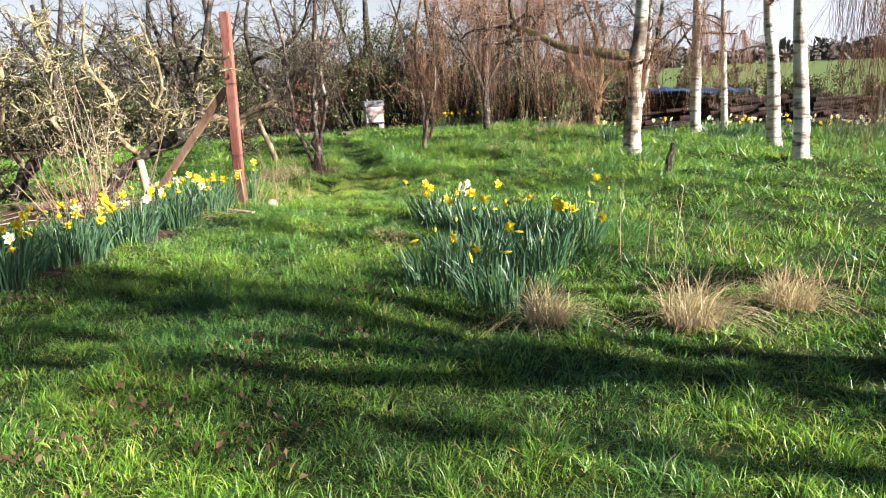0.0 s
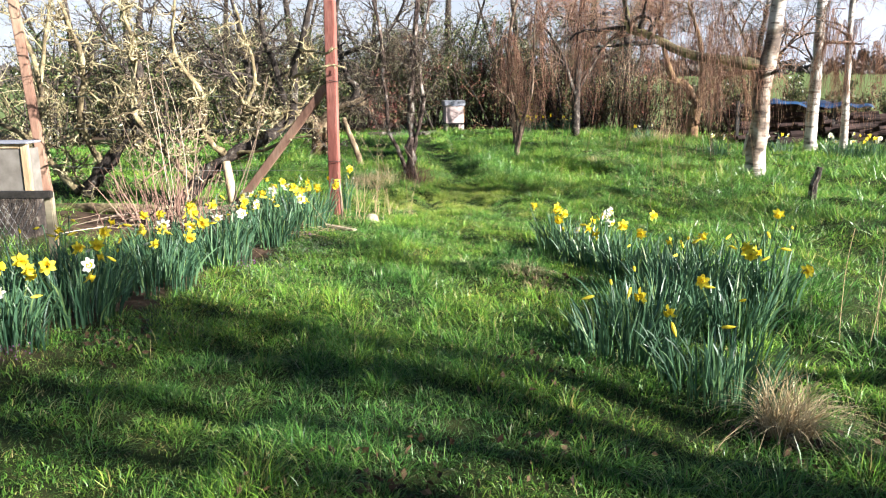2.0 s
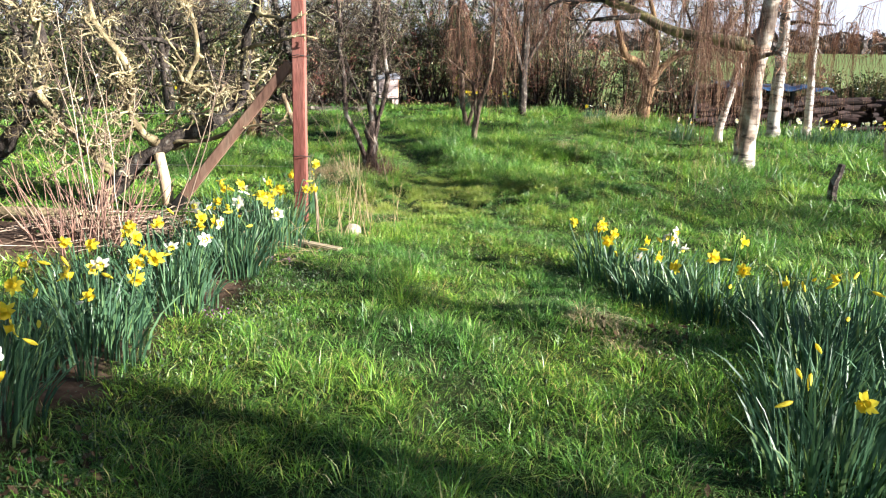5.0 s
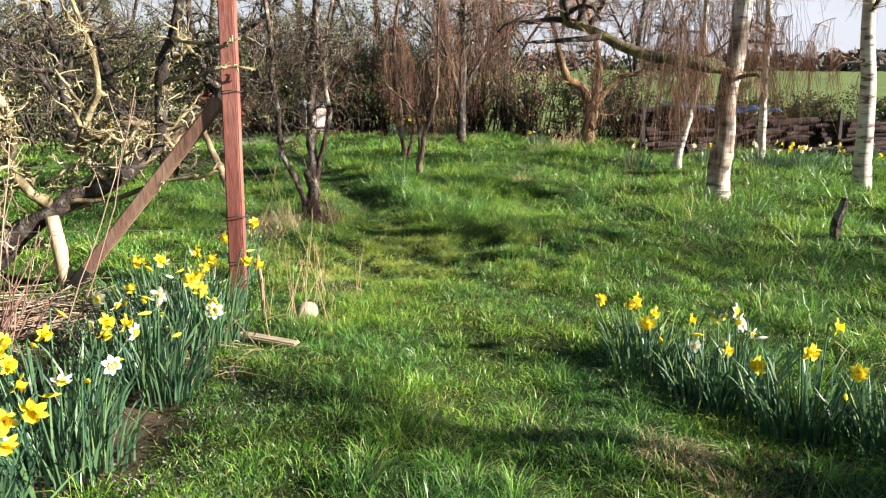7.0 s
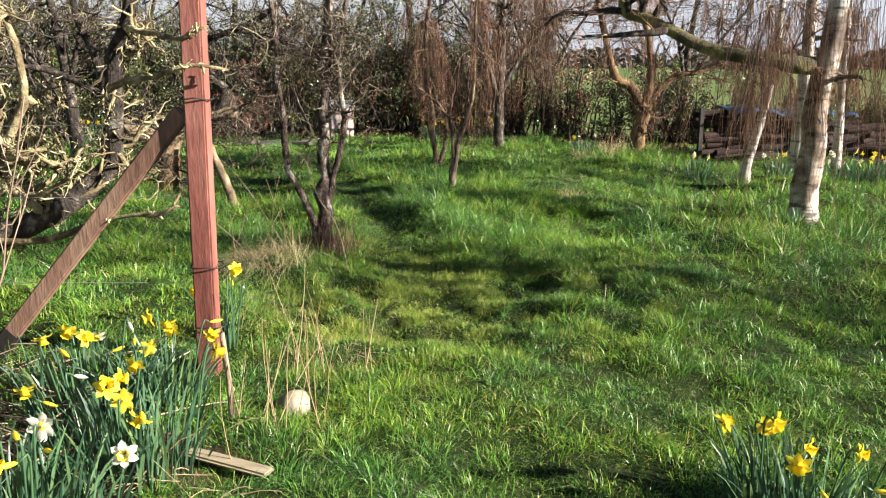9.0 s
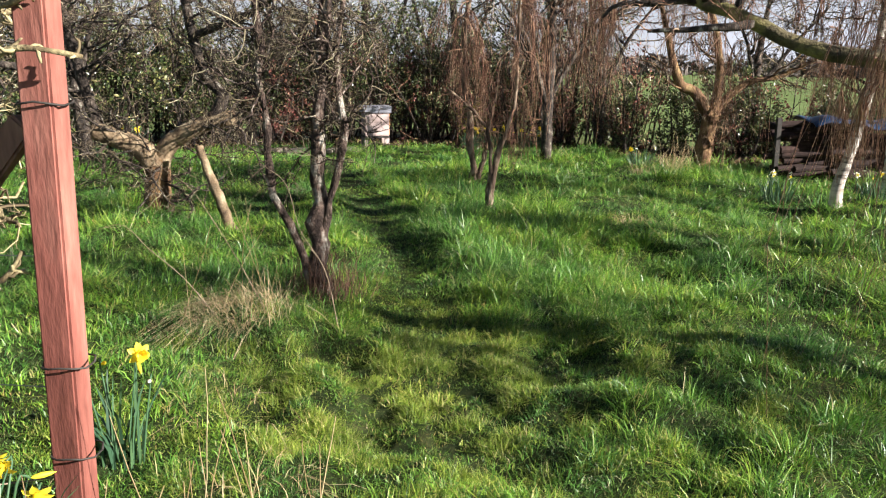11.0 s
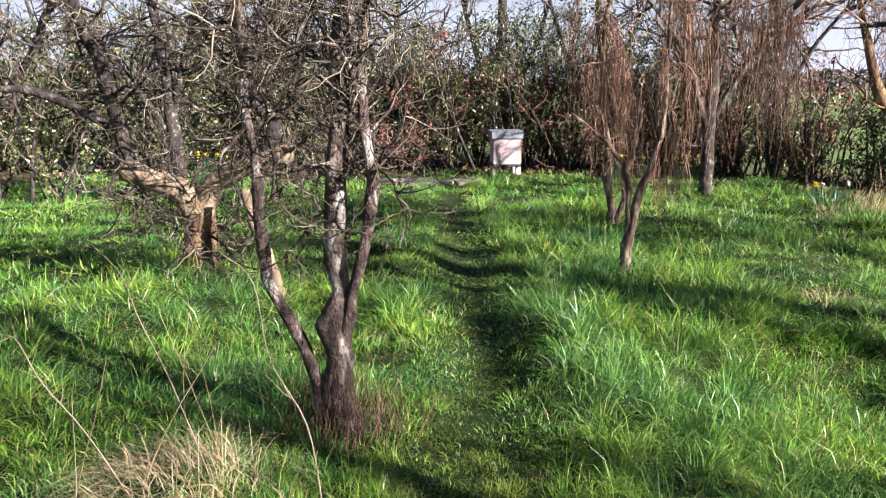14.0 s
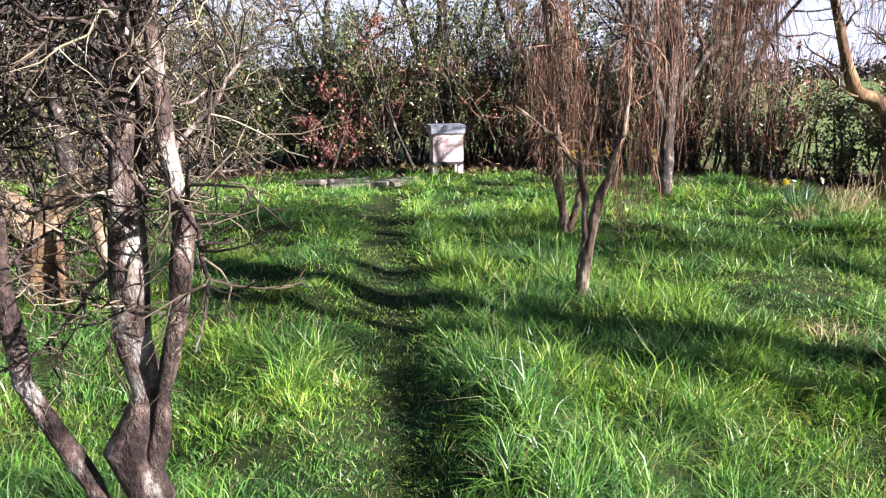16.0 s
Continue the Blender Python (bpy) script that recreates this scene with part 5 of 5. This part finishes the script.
for k, (x, y, w, d, n, h, b, wh) in enumerate(right_bed):
    daffodils(x, y, w, d, n, h * 0.9, b, 530 + k, wh, 2)
r8 = np.random.default_rng(8)
for k in range(9):
    daffodils(6.0 + 0.42 * k + r8.normal(0, 0.1), 17.6 - 0.12 * k + r8.normal(0, 0.3), 0.26, 0.24, 60, 0.36, 6, 560 + k, 0.85)
for k, (x, y, b, wh) in enumerate(((1.4, 24.0, 5, 0.0), (0.7, 24.2, 4, 0.0), (0.2, 24.2, 3, 0.0), (-6.6, 22.0, 6, 0.0), (-6.2, 22.1, 5, 0.0), (3.6, 17.4, 4, 0.9), (2.8, 20.8, 2, 0.8), (4.7, 17.0, 3, 0.5), (1.28, 7.2, 1, 0.0))):
    daffodils(x, y, 0.22, 0.2, 26 if b == 1 else 60, 0.36 if y < 21.5 or y > 23 else 0.62, b, 580 + k, wh)


# ---- dry tussocks and dead leaves ----


def tussock(x, y, w, h, n, seed, bend=(0.15, 0.0), label="tussock of pale dry grass"):
    r = np.random.default_rng(seed)
    a, q = r.uniform(0, 2 * np.pi, n), np.sqrt(r.uniform(0, 1, n))
    off = np.stack([q * np.cos(a), q * np.sin(a)], 1)
    root = np.zeros((n, 3))
    root[:, :2] = np.array([x, y]) + off * w
    root[:, 2] = ground_z(root[:, 0], root[:, 1])
    me = mesh_np("tussock", *ribbons(root, off * (1.1 if h < 0.3 else 0.75) + r.normal(0, 0.75 if h < 0.3 else 0.5, (n, 2)) + np.array(bend), h * r.uniform(0.5, 1.15, n), r.uniform(0.002, 0.004, n), 0.75, 5, r), straw_mat)
    thing("dry_tussock", label, "grass", data=me, kind="stuff")


for k, (x, y, w, h, n) in enumerate(((0.55, 4.4, 0.11, 0.33, 520), (1.35, 4.35, 0.15, 0.4, 560), (2.0, 4.6, 0.14, 0.35, 420), (-2.2, 11.75, 0.3, 0.27, 650), (-1.75, 9.75, 0.18, 0.2, 50), (-2.05, 10.5, 0.3, 0.18, 60),
                                     (-0.45, 6.8, 0.14, 0.12, 260), (-0.35, 6.5, 0.12, 0.1, 160), (3.1, 20.2, 0.2, 0.5, 160), (2.5, 19.8, 0.15, 0.4, 90), (1.1, 15.2, 0.2, 0.2, 120))):
    tussock(x, y, w, h, n, 600 + k, (-0.8, -0.25) if 11 < y < 12 else (0.2, 0.0))
for k, (x, y, n) in enumerate(((1.75, 5.2, 18), (2.3, 5.0, 18), (1.5, 5.6, 8), (-2.3, 11.6, 8), (-1.95, 8.7, 14), (3.2, 20.0, 20), (-1.75, 9.4, 10))):
    r = np.random.default_rng(620 + k)
    S = np.stack([r.normal(x, 0.18, n), r.normal(y, 0.15, n), np.zeros(n)], 1)
    S[:, 2] = ground_z(S[:, 0], S[:, 1])
    P, R = grow(S, np.stack([r.normal(0, 0.2, n), r.normal(0, 0.2, n), np.ones(n)], 1), r.uniform(0.3, 0.7, n), np.full(n, 0.0027), 6, 0.06, 0.0, 0.5, r)
    thing("dry_stalks", "thin dry seed stalks standing in the grass", "stalks", data=mesh_np("dry_stalks", *tubes(P, R, 3), straw_mat), kind="stuff")
for x, y, top, seed in ((-1.62, 11.62, (-2.05, 11.85, 0.95), 1), (-2.05, 11.7, (-2.75, 12.2, 0.9), 2), (-2.3, 11.6, (-3.1, 11.9, 0.55), 3)):
    r = np.random.default_rng(640 + seed)
    s = thing("dry_bramble", "long pale arching dry bramble stem", "stem")
    a, b = on_ground(x, y), np.array(top)
    knots = [a + (b - a) * u + np.array([0, 0, 0.16 * math.sin(u * 3.1)]) + r.normal(0, 0.025, 3) * (0 < u < 1) for u in (0, 0.25, 0.5, 0.75, 1)]
    line, rad = smooth_line(knots, [0.0032, 0.0028, 0.0024, 0.002, 0.0013], 20)
    put("stem", tubes(line[None], rad[None], 5), twig_pale, s, "", True)
    q = sprout(line[None], rad[None], 5, 0.3, 1.0, 45, 0.2, 0.0015, r)
    for P, L in zip(*grow(*q, 5, 0.2, 0.1, 0.4, r)):
        put("side_twig", tubes(P[None], L[None], 5), twig_pale, s, "", True)

N = 700
r9 = np.random.default_rng(9)
C = np.array([(-1.35, 3.3), (-1.0, 3.6), (-1.5, 2.7), (-0.4, 3.9), (-0.7, 2.9), (0.6, 4.2), (-0.2, 6.6), (-2.6, 5.2), (-0.5, 4.8)])
k = r9.integers(0, len(C), N)
P = np.zeros((N, 3))
P[:, :2] = C[k] + r9.normal(0, 0.17, (N, 2))
P[:, 2] = ground_z(P[:, 0], P[:, 1]) + r9.uniform(0.015, 0.05, N)
thing("dead_leaves", "brown curled dead leaves scattered in the grass", "leaves", data=mesh_np("dead_leaves", *cards(P, r9.uniform(0.01, 0.026, N), r9), litter_mat), kind="stuff")
N = 5000
P = np.zeros((N, 3))
P[:, 0] = r9.uniform(-10, 12, N)
P[:, 1] = hedge_y(P[:, 0]) - r9.uniform(-0.8, 1.7, N)
P[:, 2] = ground_z(P[:, 0], P[:, 1]) + r9.uniform(0.0, 0.05, N)
thing("hedge_litter", "dark leaf litter under the hedge", "leaves", data=mesh_np("hedge_litter", *cards(P, r9.uniform(0.03, 0.07, N), r9), litter_mat), kind="stuff")

# darker than the tuft blades: shade between the tufts put into the colour
turf_mat = leafy("turf_blades", [(0.0, (0.026, 0.075, 0.015)), (0.45, (0.07, 0.165, 0.025)), (0.85, (0.15, 0.25, 0.04)), (0.94, (0.3, 0.26, 0.11)), (1.0, (0.4, 0.34, 0.18))], (1.1, (0.66, 0.8, 1.0), (1.4, 1.2, 0.8)), 0.12, 0.45, 0.4)

# ---- grass ----


def closeness(x, y):
    """Metres from the trodden line at which a spot is first passed."""
    xc = np.interp(y, [0, 2, 4, 5, 7, 10.5], [0.2, 0.0, -0.9, -1.4, -1.2, -0.8])
    return np.maximum(np.maximum(1.7, 1.7 * np.abs(x - xc)), y - 10.3)


def on_path(x, y):
    return np.exp(-(((x - path_x(y)) / 0.34) ** 2)) * smoothstep(9.3, 11.5, y) * (1 - smoothstep(21.5, 23.5, y))


def grass_height(x, y):
    h = 0.1 + 0.045 * smoothstep(10.5, 13.0, y) + 0.035 * smoothstep(0.3, 2.5, x) - 0.03 * np.exp(-(((y - 8.6) / 1.8) ** 2) - (((x + 0.9) / 1.5) ** 2))
    h = h + 0.05 * smoothstep(0.15, 0.5, x - path_x(y)) * (1 - smoothstep(1.2, 2.6, x - path_x(y))) * smoothstep(11.0, 13.0, y)
    cut = np.exp(-(((x + 1.3) / 0.9) ** 2) - (((y - 10.9) / 0.8) ** 2))
    tufts = 0.55 + 0.3 * lattice(x * 0.8, y * 0.8, 21) + 0.6 * np.clip(hummock(x, y) + 0.15, 0, 1)
    tufts = np.maximum(tufts, 0.95 * np.exp(-(((x - path_x(y) - 0.5) / 0.25) ** 2)) * smoothstep(11.0, 12.5, y))
    p = on_path(x, y)
    return h * (1 - 0.72 * cut) * (np.maximum(tufts, 0.25) * (1 - p) + 0.2 * p)


def grass(seed, per_m2, blades, area, near, far, rows, fall, wide, label):
    """Tufts of blades over an area, thinning away from the walk; only where its closeness lies between near and far."""
    r = np.random.default_rng(seed)
    x0, x1, y0, y1 = area
    n = int((x1 - x0) * (y1 - y0) * per_m2)
    c = np.stack([r.uniform(x0, x1, n), r.uniform(y0, y1, n)], 1)
    d = closeness(c[:, 0], c[:, 1])
    keep = (d >= near) & (d < far) & (r.random(n) < (max(1.7, near) / d) ** fall) & (r.random(n) > soil_weight(c[:, 0], c[:, 1]) * 0.97) & (c[:, 1] < hedge_y(c[:, 0]) + 0.3)
    c, d = c[keep], d[keep]
    size = r.gamma(3.2, 0.33, len(c)).clip(0.5, 1.8)
    k = np.repeat(np.arange(len(c)), blades)
    a, q = r.uniform(0, 2 * np.pi, len(k)), np.sqrt(r.random(len(k)))
    off = np.stack([np.cos(a), np.sin(a)], 1) * q[:, None]
    tuft = (0.055 * np.sqrt(d / 1.7) * (0.6 + 0.4 * size))[k]
    root = np.zeros((len(k), 3))
    root[:, :2] = c[k] + off * tuft[:, None]
    root[:, 2] = ground_z(root[:, 0], root[:, 1]) - 0.006
    comb = np.array([0.1, 0.0]) + r.normal(0, 0.3, (len(c), 2))[k]
    lean = off * 1.25 + comb + r.normal(0, 0.4, (len(k), 2))
    h = grass_height(root[:, 0], root[:, 1]) * size[k] * r.uniform(0.45, 1.15, len(k))
    w = wide * (d[k] / max(1.7, near)) ** 0.6 * r.uniform(0.7, 1.3, len(k))
    me = mesh_np("grass", *ribbons(root, lean, h, w, 0.4, rows, r), grass_mat, rows > 2)
    return thing("grass", label, "grass", data=me, kind="stuff")


grass(700, 160, 34, (-4.6, 3.0, 2.2, 15.2), 0.0, 4.2, 3, 0.7, 0.0034, "lush tufted spring grass with dry blades")
grass(701, 84, 28, (-11.0, 12.0, 2.2, 26.5), 4.2, 99.0, 2, 0.8, 0.0075, "lush tufted spring meadow grass further off")
grass(704, 40, 22, (-11.0, 12.0, -3.0, 2.2), 0.0, 99.0, 2, 0.6, 0.006, "lush tufted spring meadow grass at the start of the walk")
r = np.random.default_rng(703)
N = 80000
lump = np.stack([r.normal(-1.1, 0.85, 170), r.normal(10.9, 0.66, 170)], 1)
owner = r.integers(0, 170, N)
c = np.zeros((N, 3))
c[:, :2] = lump[owner] + r.normal(0, 0.06, (N, 2))
rise = np.exp(-((c[:, :2] - lump[owner]) ** 2).sum(1) / 0.005) * r.uniform(0.3, 1.3, 170)[owner]
c[:, 2] = ground_z(c[:, 0], c[:, 1]) - 0.004
thing("raked_moss", "lumpy yellow-green moss and raked short grass", "moss", data=mesh_np("raked_moss", *ribbons(c, r.normal(0, 0.9, (N, 2)), r.uniform(0.02, 0.06, N) + 0.06 * rise, r.uniform(0.0025, 0.0055, N), 0.6, 2, r), short_mat, False), kind="stuff")
r = np.random.default_rng(702)
N = 860000
c = np.stack([r.uniform(-4.5, 3.0, N), r.uniform(2.2, 18.0, N), np.zeros(N)], 1)
keep = (r.random(N) < (1.9 / closeness(c[:, 0], c[:, 1])) ** 0.8) & (r.random(N) > soil_weight(c[:, 0], c[:, 1]))
c = c[keep]
c[:, 2] = ground_z(c[:, 0], c[:, 1]) - 0.004
N = len(c)
thing("short_grass", "short yellow-green turf between the tufts", "grass", data=mesh_np("short_grass", *ribbons(c, r.normal(0, 0.8, (N, 2)), np.maximum(grass_height(c[:, 0], c[:, 1]) * r.uniform(0.3, 0.8, N), r.uniform(0.012, 0.04, N)), r.uniform(0.0026, 0.005, N), 0.4, 2, r), turf_mat, False), kind="stuff")
